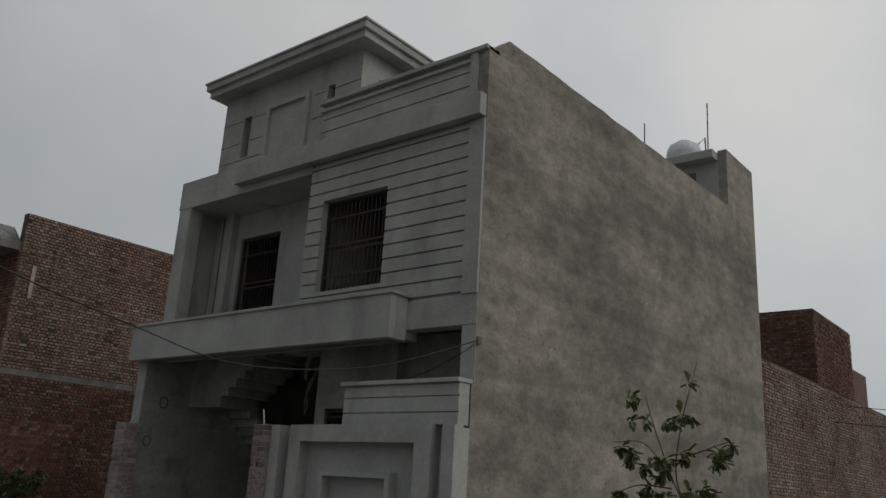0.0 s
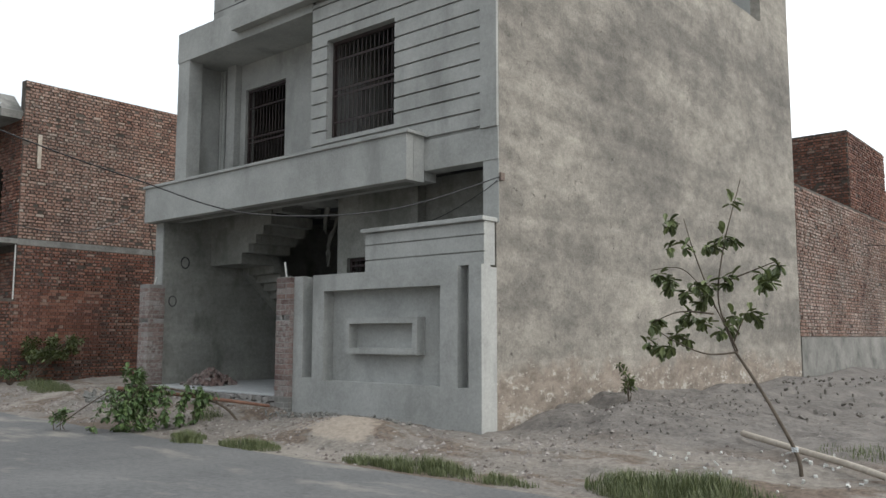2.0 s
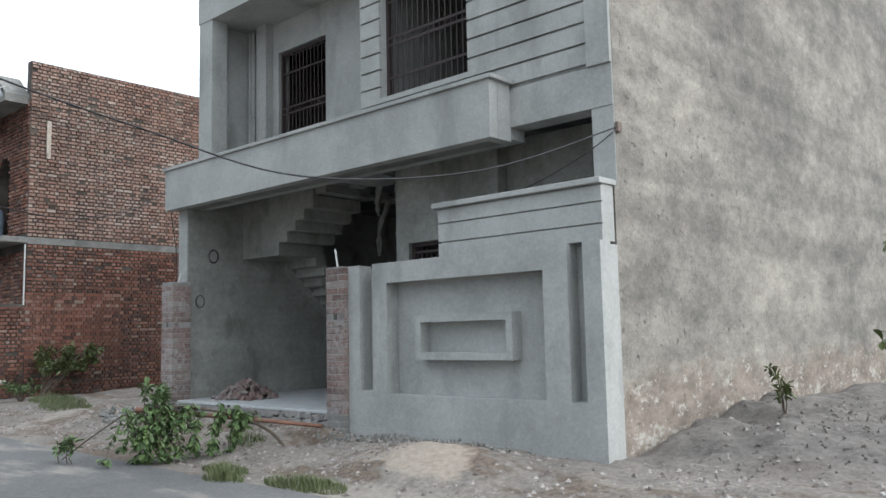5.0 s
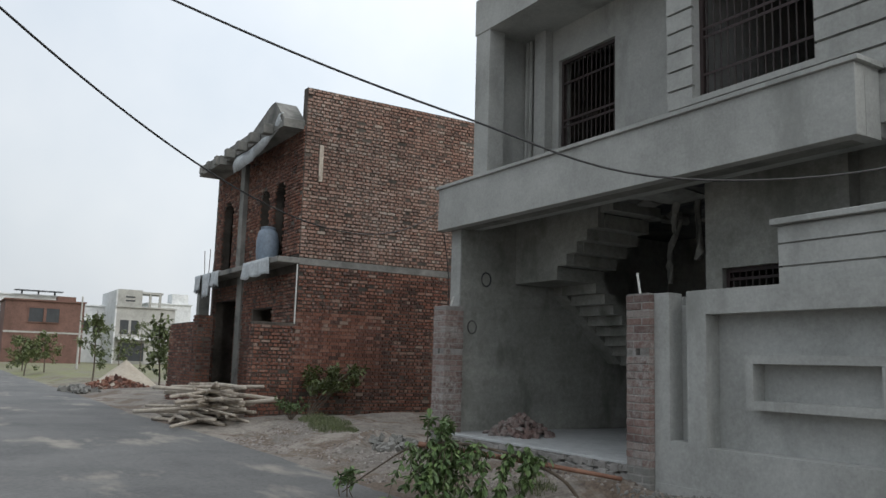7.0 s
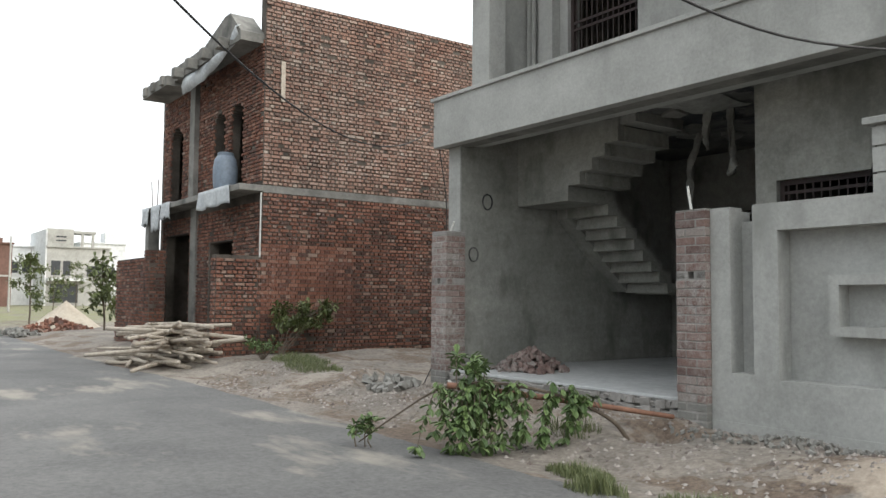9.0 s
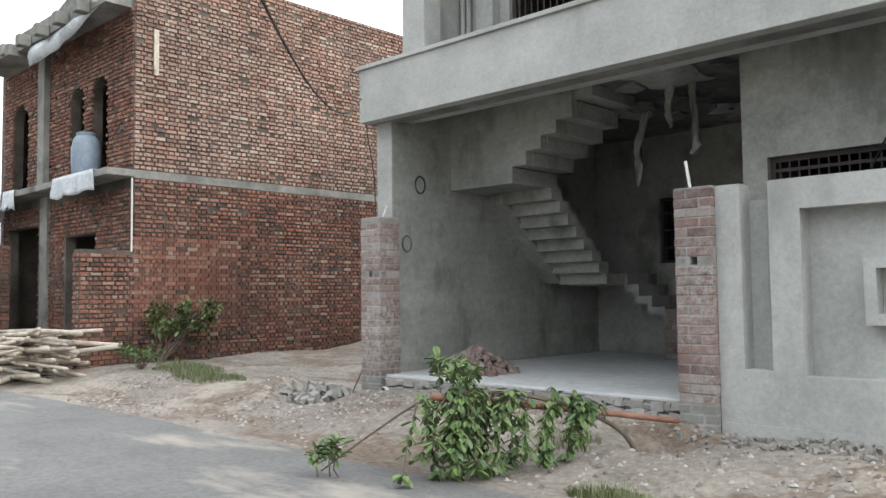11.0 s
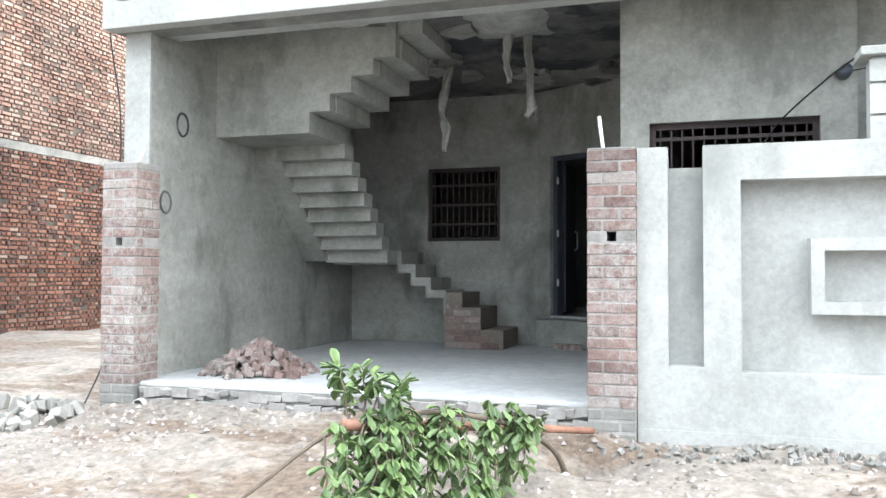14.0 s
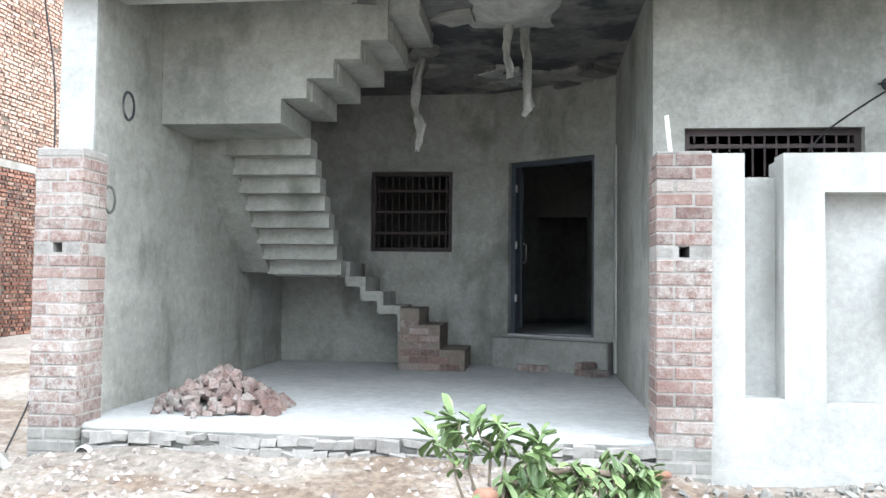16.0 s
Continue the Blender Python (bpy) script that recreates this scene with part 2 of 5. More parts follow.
M_RAG = surface("grey_polythene_scrap", (0.24, 0.24, 0.22), (0.42, 0.42, 0.39), 4.0, 30, 0.8, 0.5, 0.01)
M_POLE = surface("peeled_timber", (0.36, 0.31, 0.25), (0.56, 0.50, 0.42), 3.0, 25, 0.85, 0.4, 0.006, stain=(0.13, 0.10, 0.075), stain_amount=(0.55, 0.7), stain_scale=3.0)
M_BAMBOO = surface("reddish_pole", (0.15, 0.07, 0.045), (0.27, 0.14, 0.09), 3.0, 25, 0.7, 0.3, 0.004)
M_BARK = surface("young_bark", (0.07, 0.055, 0.04), (0.15, 0.12, 0.09), 6.0, 40, 0.9, 0.5, 0.005)
M_CABLE = surface("black_cable", (0.012, 0.012, 0.013), (0.03, 0.03, 0.03), 8.0, 40, 0.6, 0.1, 0.001)
M_STEEL = surface("rusty_rebar", (0.10, 0.07, 0.055), (0.20, 0.15, 0.12), 8.0, 40, 0.7, 0.2, 0.002)
M_PVC = surface("white_pvc", (0.58, 0.58, 0.55), (0.70, 0.70, 0.66), 4.0, 40, 0.5, 0.1, 0.002)
M_LEAF = leaf_surface("sapling_leaf", (0.045, 0.065, 0.02), (0.15, 0.18, 0.06))
M_LEAF_CUT = leaf_surface("cut_branch_leaf", (0.035, 0.07, 0.02), (0.14, 0.205, 0.07))
M_GRASS = leaf_surface("verge_grass", (0.055, 0.075, 0.025), (0.17, 0.19, 0.08))
M_FARWHITE = surface("far_white_paint", (0.62, 0.64, 0.64), (0.76, 0.77, 0.76), 0.3, 4, 0.9)
M_FARGREY = surface("far_cement", (0.36, 0.36, 0.33), (0.48, 0.47, 0.44), 0.3, 4, 0.9)
M_FARBRICK = surface("far_brick", (0.12, 0.07, 0.055), (0.21, 0.12, 0.095), 0.5, 8, 0.95)
M_FARDARK = surface("far_glass_dark", (0.02, 0.025, 0.03), (0.04, 0.045, 0.05), 1.0, 8, 0.4)


# ---- building helpers ----
HOME = {}


def thing(name, loc, label, category, group="", kind=""):
    ob = new(name)
    ob.empty_display_size = 0.2
    ob.location = loc
    HOME[ob] = Vector(loc)
    return tagged(ob, label, category, group, kind)


def mesh_of(name, bm, material, smooth=False):
    me = bpy.data.meshes.new(name)
    bm.normal_update()
    bm.to_mesh(me)
    bm.free()
    me.materials.append(material)
    if smooth:
        me.shade_smooth()
    return me


def adopt(ob, parent):
    ob.parent = parent
    if parent in HOME:
        ob.matrix_parent_inverse = Matrix.Translation(HOME[parent]).inverted()
    return ob


def part(name, bm, material, parent=None, label="", smooth=False):
    ob = new(name, mesh_of(name, bm, material, smooth))
    if parent is not None:
        adopt(ob, parent)
    if label:
        ob["label"] = label
    return ob


def slab(bm, x0, x1, y0, y1, z0, z1):
    v = [bm.verts.new((x, y, z)) for z in (z0, z1) for y in (y0, y1) for x in (x0, x1)]
    for f in ((0, 2, 3, 1), (4, 5, 7, 6), (0, 1, 5, 4), (1, 3, 7, 5), (3, 2, 6, 7), (2, 0, 4, 6)):
        bm.faces.new([v[i] for i in f])
    return v


def block(x0, x1, y0, y1, z0, z1, bevel=0.0):
    bm = bmesh.new()
    slab(bm, x0, x1, y0, y1, z0, z1)
    if bevel:
        bmesh.ops.bevel(bm, geom=bm.edges[:], offset=bevel, segments=2, affect="EDGES", profile=0.5)
    return bm


def pierced(u0, u1, z0, z1, holes, make):
    """Calls make(ua, ub, za, zb) for the solid pieces of a wall with rectangular holes (ua, ub, za, zb)."""
    zs = sorted({z0, z1, *[h[2] for h in holes], *[h[3] for h in holes]})
    zs = [z for z in zs if z0 <= z <= z1]
    for za, zb in zip(zs, zs[1:]):
        mid = (za + zb) / 2
        cuts = sorted((h[0], h[1]) for h in holes if h[2] < mid < h[3])
        u = u0
        for a, b in cuts:
            if a > u:
                make(u, a, za, zb)
            u = max(u, b)
        if u < u1:
            make(u, u1, za, zb)


def holed(u0, u1, z0, z1, holes, d0, d1, place):
    """One closed solid: a wall pierced by rectangular holes (ua, ub, za, zb)."""
    us = sorted({u0, u1, *[u for h in holes for u in h[:2] if u0 < u < u1]})
    zs = sorted({z0, z1, *[z for h in holes for z in h[2:] if z0 < z < z1]})
    full = {(i, j) for i in range(len(us) - 1) for j in range(len(zs) - 1)
            if not any(h[0] < (us[i] + us[i + 1]) / 2 < h[1] and h[2] < (zs[j] + zs[j + 1]) / 2 < h[3] for h in holes)}
    bm, made = bmesh.new(), {}

    def v(i, j, k):
        if (i, j, k) not in made:
            made[i, j, k] = bm.verts.new(place(us[i], (d0, d1)[k], zs[j]))
        return made[i, j, k]
    for i, j in full:
        bm.faces.new((v(i, j, 0), v(i + 1, j, 0), v(i + 1, j + 1, 0), v(i, j + 1, 0)))
        bm.faces.new((v(i, j, 1), v(i, j + 1, 1), v(i + 1, j + 1, 1), v(i + 1, j, 1)))
        for (di, dj), (a, b) in (((-1, 0), ((i, j), (i, j + 1))), ((1, 0), ((i + 1, j), (i + 1, j + 1))), ((0, -1), ((i, j), (i + 1, j))), ((0, 1), ((i, j + 1), (i + 1, j + 1)))):
            if (i + di, j + dj) not in full:
                bm.faces.new((v(*a, 0), v(*b, 0), v(*b, 1), v(*a, 1)))
    bmesh.ops.recalc_face_normals(bm, faces=bm.faces[:])
    return bm


def wall_x(x0, x1, y0, y1, z0, z1, holes=()):
    """A wall that runs along x, pierced by holes (xa, xb, za, zb)."""
    return holed(x0, x1, z0, z1, holes, y0, y1, lambda u, d, z: (u, d, z))


def wall_y(x0, x1, y0, y1, z0, z1, holes=()):
    return holed(y0, y1, z0, z1, holes, x0, x1, lambda u, d, z: (d, u, z))


def tube(bm, points, r0, r1=None, sides=8):
    """A tapering round bar along the points."""
    r1 = r0 if r1 is None else r1
    pts = [Vector(p) for p in points]
    rings = []
    for i, p in enumerate(pts):
        d = (pts[min(i + 1, len(pts) - 1)] - pts[max(i - 1, 0)]).normalized()
        a = d.orthogonal().normalized() if not rings else (last - d * last.dot(d)).normalized()
        last = a
        b = d.cross(a)
        r = r0 + (r1 - r0) * i / max(1, len(pts) - 1)
        rings.append([bm.verts.new(p + (a * math.cos(k * math.tau / sides) + b * math.sin(k * math.tau / sides)) * r) for k in range(sides)])
    for q, s in zip(rings, rings[1:]):
        for k in range(sides):
            bm.faces.new((q[k], q[(k + 1) % sides], s[(k + 1) % sides], s[k]))
    bm.faces.new(list(reversed(rings[0])))
    bm.faces.new(rings[-1])


def extrude_xz(poly, y0, y1):
    """A prism: a polygon in x and z, drawn out along y."""
    bm = bmesh.new()
    a = [bm.verts.new((x, y0, z)) for x, z in poly]
    b = [bm.verts.new((x, y1, z)) for x, z in poly]
    bm.faces.new(a)
    bm.faces.new(list(reversed(b)))
    for i in range(len(poly)):
        j = (i + 1) % len(poly)
        bm.faces.new((a[j], a[i], b[i], b[j]))
    bmesh.ops.recalc_face_normals(bm, faces=bm.faces[:])
    return bm


def frame_bars(bm, x0, x1, z0, z1, y, w, d):
    """Four bars round an opening in a wall along x."""
    slab(bm, x0, x1, y, y + d, z1 - w, z1)
    slab(bm, x0, x1, y, y + d, z0, z0 + w)
    slab(bm, x0, x0 + w, y, y + d, z0 + w, z1 - w)
    slab(bm, x1 - w, x1, y, y + d, z0 + w, z1 - w)


def grille(parent, x0, x1, z0, z1, y, bars, rails, name="window"):
    win = part(name + "_frame", block(x0 - 0.001, x0 + 0.05, y, y + 0.05, z0, z1), M_GRILLE, parent)
    for a in ((x1 - 0.05, x1, y, y + 0.05, z0, z1), (x0 + 0.05, x1 - 0.05, y, y + 0.05, z0, z0 + 0.05), (x0 + 0.05, x1 - 0.05, y, y + 0.05, z1 - 0.05, z1)):
        part("frame_bar", block(*a), M_GRILLE, win)
    for i in range(1, bars):
        x = x0 + (x1 - x0) * i / bars
        b = bmesh.new()
        tube(b, ((x, y + 0.02, z0 + 0.03), (x, y + 0.02, z1 - 0.03)), 0.009, sides=6)
        part("grille_bar", b, M_GRILLE, win)
    for z in rails:
        part("grille_rail", block(x0 + 0.03, x1 - 0.03, y + 0.005, y + 0.013, z - 0.016, z + 0.016), M_GRILLE, win)
    return win


# ---- ground and road ----
def smooth(a, b, t):
    t = min(1.0, max(0.0, (t - a) / (b - a)))
    return t * t * (3 - 2 * t)


def gz(x, y):
    """Height of the earth."""
    if y < 6.2:
        return -0.05
    n1 = noise.noise((x * 0.5, y * 0.5, 3.0))
    n2 = noise.noise((x * 1.9, y * 1.9, 8.0))
    h = -0.05 + 0.05 * smooth(6.2, 6.75, y) + 0.20 * smooth(6.9, 8.5, y)
    near = 1.0 if -60 < x < 20 else 0.3
    h += near * (0.05 * n1 + 0.036 * n2) * smooth(6.6, 7.4, y)
    if -26 < x < 2 and y < 16:
        n3 = noise.noise((x * 4.7, y * 4.7, 1.0))
        n4 = noise.noise((x * 10.3, y * 10.3, 6.0))
        rough = smooth(6.7, 7.4, y) * (1.0 + 1.3 * smooth(-7.3, -6.6, x) * smooth(8.3, 9.2, y))
        h += rough * (0.020 * n3 + 0.013 * n4)
    # sandy mound before the boundary wall, and the grey heap along the side wall
    h += 0.22 * math.exp(-((x + 8.3) / 0.95) ** 2 - ((y - 7.8) / 0.5) ** 2)
    h += 0.32 * smooth(-7.1, -6.7, x) * (1 - smooth(-6.2, -3.6, x)) * smooth(8.6, 10.2, y) * (0.8 + 0.5 * n1 + 0.35 * n2)
    h += 0.35 * smooth(-5.5, -3.5, x) * (1 - smooth(-1, 2, x)) * smooth(13, 17, y) * (1 - smooth(24, 30, y)) * (0.7 + 0.7 * n2)
    h += 0.09 * smooth(8.1, 8.75, y) * smooth(-15.4, -15.0, x) * (1 - smooth(-11.0, -10.6, x))
    # pit dug beside the gate pillar, and a ridge of spoil in the empty plot
    h -= 0.30 * math.exp(-((x + 10.9) / 0.26) ** 2 - ((y - 8.25) / 0.16) ** 2)
    h += 0.16 * math.exp(-((x + 16.4 + 0.5 * (y - 8.3)) / 0.28) ** 2 - ((y - 8.3) / 0.7) ** 2)
    h += 0.14 * smooth(9.6, 12.5, y) * (1 - smooth(-15.6, -15.2, x)) * smooth(-22.3, -21.3, x) * (1 + n1)
    return h


def ground_sheet():
    def axis(fine0, fine1, step, far0, far1):
        v, s, out = fine0, step, []
        while v > far0:
            s *= 1.35
            v = max(far0, v - s)
            out.append(v)
        out.reverse()
        k = int(round((fine1 - fine0) / step))
        out += [fine0 + step * i for i in range(k + 1)]
        v, s = fine1, step
        while v < far1:
            s *= 1.35
            v = min(far1, v + s)
            out.append(v)
        return out
    xs, ys = axis(-26, 0, 0.07, -1500, 1500), axis(6.2, 13.4, 0.06, -1500, 1500)
    verts = [(x, y, gz(x, y)) for y in ys for x in xs]
    w = len(xs)
    faces = [(j * w + i, j * w + i + 1, (j + 1) * w + i + 1, (j + 1) * w + i) for j in range(len(ys) - 1) for i in range(w - 1)]
    me = bpy.data.meshes.new("ground")
    me.from_pydata(verts, [], faces)
    m, n, l, b = nodes_of("earth_and_verge")
    pos = n.new("ShaderNodeNewGeometry").outputs["Position"]
    sep = n.new("ShaderNodeSeparateXYZ")
    l.new(pos, sep.inputs[0])
    big = noise_node(n, l, pos, 0.5, 6.0, 0.62)
    fine = noise_node(n, l, pos, 16.0, 7.0, 0.72)
    mid = noise_node(n, l, pos, 2.4, 6.0, 0.65)
    col = ramp(n, l, big, 0.38, 0.62, (0.115, 0.094, 0.077), (0.33, 0.288, 0.238))
    col = blend(n, l, ramp(n, l, mid, 0.5, 0.66, (0, 0, 0), (1, 1, 1)), col, (0.12, 0.107, 0.092))
    col = blend(n, l, 0.5, col, ramp(n, l, fine, 0.3, 0.72, (0.07, 0.062, 0.053), (0.38, 0.35, 0.31)))
    # damp brown soil in patches, pale sand on the mound
    damp = ramp(n, l, noise_node(n, l, pos, 0.9, 6.0, 0.68, (0.55, 1.2, 1)), 0.50, 0.56, (0, 0, 0), (1, 1, 1))
    col = blend(n, l, damp, col, ramp(n, l, fine, 0.35, 0.65, (0.085, 0.062, 0.046), (0.20, 0.155, 0.118)))
    away = n.new("ShaderNodeVectorMath")
    away.operation = "DISTANCE"
    squash = n.new("ShaderNodeMapping")
    squash.inputs["Scale"].default_value = (0.6, 1.2, 0)
    l.new(pos, squash.inputs["Vector"])
    l.new(squash.outputs[0], away.inputs[0])
    away.inputs[1].default_value = (-8.3 * 0.6, 7.7 * 1.2, 0)
    ragged = n.new("ShaderNodeMath")
    ragged.operation = "ADD"
    l.new(away.outputs["Value"], ragged.inputs[0])
    l.new(mid, ragged.inputs[1])
    col = blend(n, l, ramp(n, l, ragged.outputs[0], 0.85, 1.5, (1, 1, 1), (0, 0, 0)), col, ramp(n, l, fine, 0.3, 0.7, (0.25, 0.207, 0.166), (0.42, 0.36, 0.29)))
    # grey diggings beside the house, green growth far down the road
    def band(sock, lo, hi):
        r = n.new("ShaderNodeMapRange")
        r.inputs["From Min"].default_value, r.inputs["From Max"].default_value = lo, hi
        l.new(sock, r.inputs["Value"])
        return r.outputs[0]
    grey = n.new("ShaderNodeMath")
    grey.operation = "MULTIPLY"
    l.new(band(sep.outputs[0], -7.6, -6.9), grey.inputs[0])
    l.new(band(sep.outputs[1], 8.5, 9.4), grey.inputs[1])
    col = blend(n, l, grey.outputs[0], col, ramp(n, l, blend(n, l, 0.5, mid, fine), 0.35, 0.65, (0.075, 0.068, 0.062), (0.235, 0.212, 0.188)))
    green = n.new("ShaderNodeMath")
    green.operation = "MULTIPLY"
    l.new(band(sep.outputs[0], -42, -55), green.inputs[0])
    l.new(ramp(n, l, big, 0.36, 0.55, (0, 0, 0), (1, 1, 1)), green.inputs[1])
    col = blend(n, l, green.outputs[0], col, ramp(n, l, fine, 0.3, 0.7, (0.10, 0.12, 0.05), (0.25, 0.24, 0.12)))
    l.new(col, b.inputs["Base Color"])
    b.inputs["Roughness"].default_value = 0.97
    bumped(n, l, b, blend(n, l, 0.5, fine, mid), 0.8, 0.05)
    me.materials.append(m)
    me.shade_smooth()
    return tagged(new("ground", me), "dry trampled earth with dusty tracks and soil heaps", "ground", kind="structure")


ground_sheet()


def road_strip():
    xs = [-1400, -900, -500, -300, -200, -140, -100] + [-70 + 0.25 * i for i in range(340)] + [20, 30, 50, 90]
    verts, faces = [], []
    for x in xs:
        e = 6.72 + 0.10 * noise.noise((x * 0.7, 1.0, 0)) + 0.05 * noise.noise((x * 3.1, 4.0, 0))
        e += 0.35 * noise.noise((x * 0.09, 2.0, 0)) * (1 if x > -120 else 0)
        for y, z in ((-1.2, -0.045), (-1.15, 0.0), (1.5, 0.02), (4.5, 0.02), (e - 0.1, 0.006), (e, -0.03), (e + 0.02, -0.12)):
            verts.append((x, y, z))
    for i in range(len(xs) - 1):
        for k in range(6):
            a = i * 7 + k
            faces.append((a, a + 7, a + 8, a + 1))
    me = bpy.data.meshes.new("road")
    me.from_pydata(verts, [], faces)
    me.materials.append(M_ASPHALT)
    return tagged(new("road", me), "worn grey asphalt lane with dusty crumbling edge", "road", kind="structure")


road_strip()

# ---- the grey house ----
SIDE, FRONT, LEFT, BACK = -6.94, 9.2, -15.25, 21.4
house = thing("house", (-11, 15, 0.2), "unfinished two-storey grey cement-plastered house with open porch", "house")

# side walls, back, floors
def extrude_side(x0, x1):
    """The side wall, its top a little uneven and notched behind the front parapet."""
    top = [(9.2, 8.20), (9.36, 8.19), (9.46, 8.30), (9.74, 8.54)]
    top += [(9.74 + 0.4 * i, 8.54 + 0.015 * i / 2 + 0.03 * noise.noise((i * 0.7, 2, 7))) for i in range(1, 25)] + [(19.5, 8.78)]
    bm = extrude_xz([(9.2, 0.0), (19.5, 0.0)] + top[::-1], x0, x1)
    for v in bm.verts:
        v.co = Vector((v.co.y, v.co.x, v.co.z))
    bmesh.ops.reverse_faces(bm, faces=bm.faces[:])
    return bm


part("side_wall", extrude_side(SIDE - 0.23, SIDE), M_ROUGH, house, "blotchy rough brown-grey rendered wall")
part("stair_tower_wall", wall_y(SIDE - 0.23, SIDE, 19.5, BACK, 0.0, 10.28), M_ROUGH, house, "blotchy rough brown-grey rendered wall")
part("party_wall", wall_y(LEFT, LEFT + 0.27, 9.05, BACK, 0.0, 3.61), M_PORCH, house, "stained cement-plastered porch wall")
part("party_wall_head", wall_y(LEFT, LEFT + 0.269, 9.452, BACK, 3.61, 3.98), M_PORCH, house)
part("party_wall_upper", wall_y(LEFT, LEFT + 0.23, 10.4, BACK, 3.981, 7.3), M_ROUGH, house)
part("rear_wall", wall_x(LEFT, SIDE - 0.23, BACK - 0.23, BACK, 0.0, 7.4), M_ROUGH, house)
part("roof_slab", block(LEFT, SIDE - 0.23, 9.46, BACK - 0.23, 7.2, 7.4), M_CONC, house)
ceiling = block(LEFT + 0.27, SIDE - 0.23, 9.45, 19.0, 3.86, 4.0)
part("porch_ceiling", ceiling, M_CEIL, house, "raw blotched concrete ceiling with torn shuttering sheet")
part("porch_slab", block(LEFT + 0.05, -10.7, 8.8, 13.62, 0.1, 0.46, 0.015), M_SLAB, house, "pale smooth cement porch floor")
part("room_floor", block(-14.9, SIDE - 0.23, 13.88, 19.0, 0.1, 0.84), M_SLAB, house)

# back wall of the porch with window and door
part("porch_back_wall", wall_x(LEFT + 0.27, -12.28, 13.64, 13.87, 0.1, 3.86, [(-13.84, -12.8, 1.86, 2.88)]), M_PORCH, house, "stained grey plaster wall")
porch_window = grille(house, -13.84, -12.8, 1.86, 2.88, 13.70, 12, (2.1, 2.37, 2.64), "window")
# the door stands in a wall set aslant across the corner
SLANT = Matrix.Translation((-12.28, 13.64, 0)) @ Matrix.Rotation(math.atan2(-0.85, 1.42), 4, "Z")


def slanted(bm):
    bmesh.ops.transform(bm, matrix=SLANT, verts=bm.verts[:])
    return bm


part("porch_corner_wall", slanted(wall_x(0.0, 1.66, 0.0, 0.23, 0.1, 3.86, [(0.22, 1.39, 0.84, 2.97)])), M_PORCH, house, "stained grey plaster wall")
part("door_step", slanted(block(0.10, 1.64, -0.16, -0.002, 0.44, 0.82, 0.02)), M_PORCH, house)
part("door_sill", slanted(block(0.222, 1.388, 0.0, 0.228, 0.78, 0.858)), M_SLAB, house)
df = bmesh.new()
slab(df, 0.222, 0.29, 0.06, 0.16, 0.86, 2.968)
slab(df, 1.33, 1.388, 0.06, 0.16, 0.86, 2.968)
slab(df, 0.29, 1.33, 0.06, 0.16, 2.91, 2.968)
door_frame = part("door_frame", slanted(df), M_DARKFRAME, house, "dark steel door frame")
leaf_door = part("door_leaf", block(-11.965, -11.92, 13.74, 14.70, 0.90, 2.90), M_DARKFRAME, house, "dark door standing open into the room")
for z in (1.25, 1.9, 2.6):
    part("hinge", slanted(block(0.292, 0.312, 0.05, 0.07, z, z + 0.09)), M_PVC, door_frame)
hd = bmesh.new()
tube(hd, ((-11.925, 14.6, 1.75), (-11.88, 14.6, 1.78), (-11.88, 14.6, 2.0), (-11.925, 14.6, 2.03)), 0.012)
part("handle", hd, M_PVC, leaf_door, "pale door handle")
# rooms behind, closed in by added walls of shade-darkened plaster
part("inner_wall", wall_x(-14.9, SIDE - 0.23, 17.2, 17.4, 0.1, 3.86, [(-11.7, -10.9, 0.84, 2.6)]), M_INSIDE_SHADE, house)
part("inner_wall", wall_y(-10.45, -10.3, 12.96, 17.2, 0.1, 3.86), M_INSIDE_SHADE, house)
part("inner_wall", wall_y(-14.9, -14.75, 13.88, 17.2, 0.1, 3.86), M_INSIDE_SHADE, house)
part("inner_wall", wall_x(-14.9, SIDE - 0.23, 19.0, 19.2, 0.1, 3.86), M_INSIDE_SHADE, house)

# front room beside the porch
part("porch_room_wall", wall_y(-10.86, -10.63, 9.86, 12.95, 0.1, 3.86), M_PORCH, house, "stained grey plaster wall")
part("corner_board", block(-10.885, -10.862, 12.56, 12.72, 0.5, 3.02, 0.004), M_FARGREY, house, "pale upright board against the porch wall")
part("room_front_wall", wall_x(-10.63, -9.02, 9.86, 10.09, 0.1, 3.86, [(-10.62, -9.29, 1.5, 2.68)]), M_PORCH, house, "stained grey plaster wall")
part("room_front_wall", wall_x(-9.02, SIDE - 0.23, 10.05, 10.28, 0.1, 3.86), M_PORCH, house)
grille(house, -10.62, -9.29, 1.5, 2.68, 9.93, 15, (1.8, 2.2, 2.55))
# Added wall, coloured dark, so the barred window looks into shade.
part("dark_room_lining", wall_y(-8.5, -8.3, 10.3, 13.6, 0.1, 3.86), M_INSIDE_SHADE, house)

# front edge: beam, column strip, soffit
part("front_column", block(LEFT + 0.003, LEFT + 0.273, 9.02, 9.047, 0.1, 3.6), M_PLASTER, house)
part("corner_column", block(-7.21, SIDE - 0.002, FRONT - 0.01, 9.6, 0.2, 3.75, 0.008), M_PLASTER, house)
part("front_beam", block(-8.28, SIDE - 0.003, FRONT - 0.02, 9.46, 3.75, 4.2, 0.008), M_PLASTER, house)
part("edge_beam", block(LEFT + 0.004, -8.28, 9.2, 9.45, 3.62, 4.0), M_PLASTER, house)

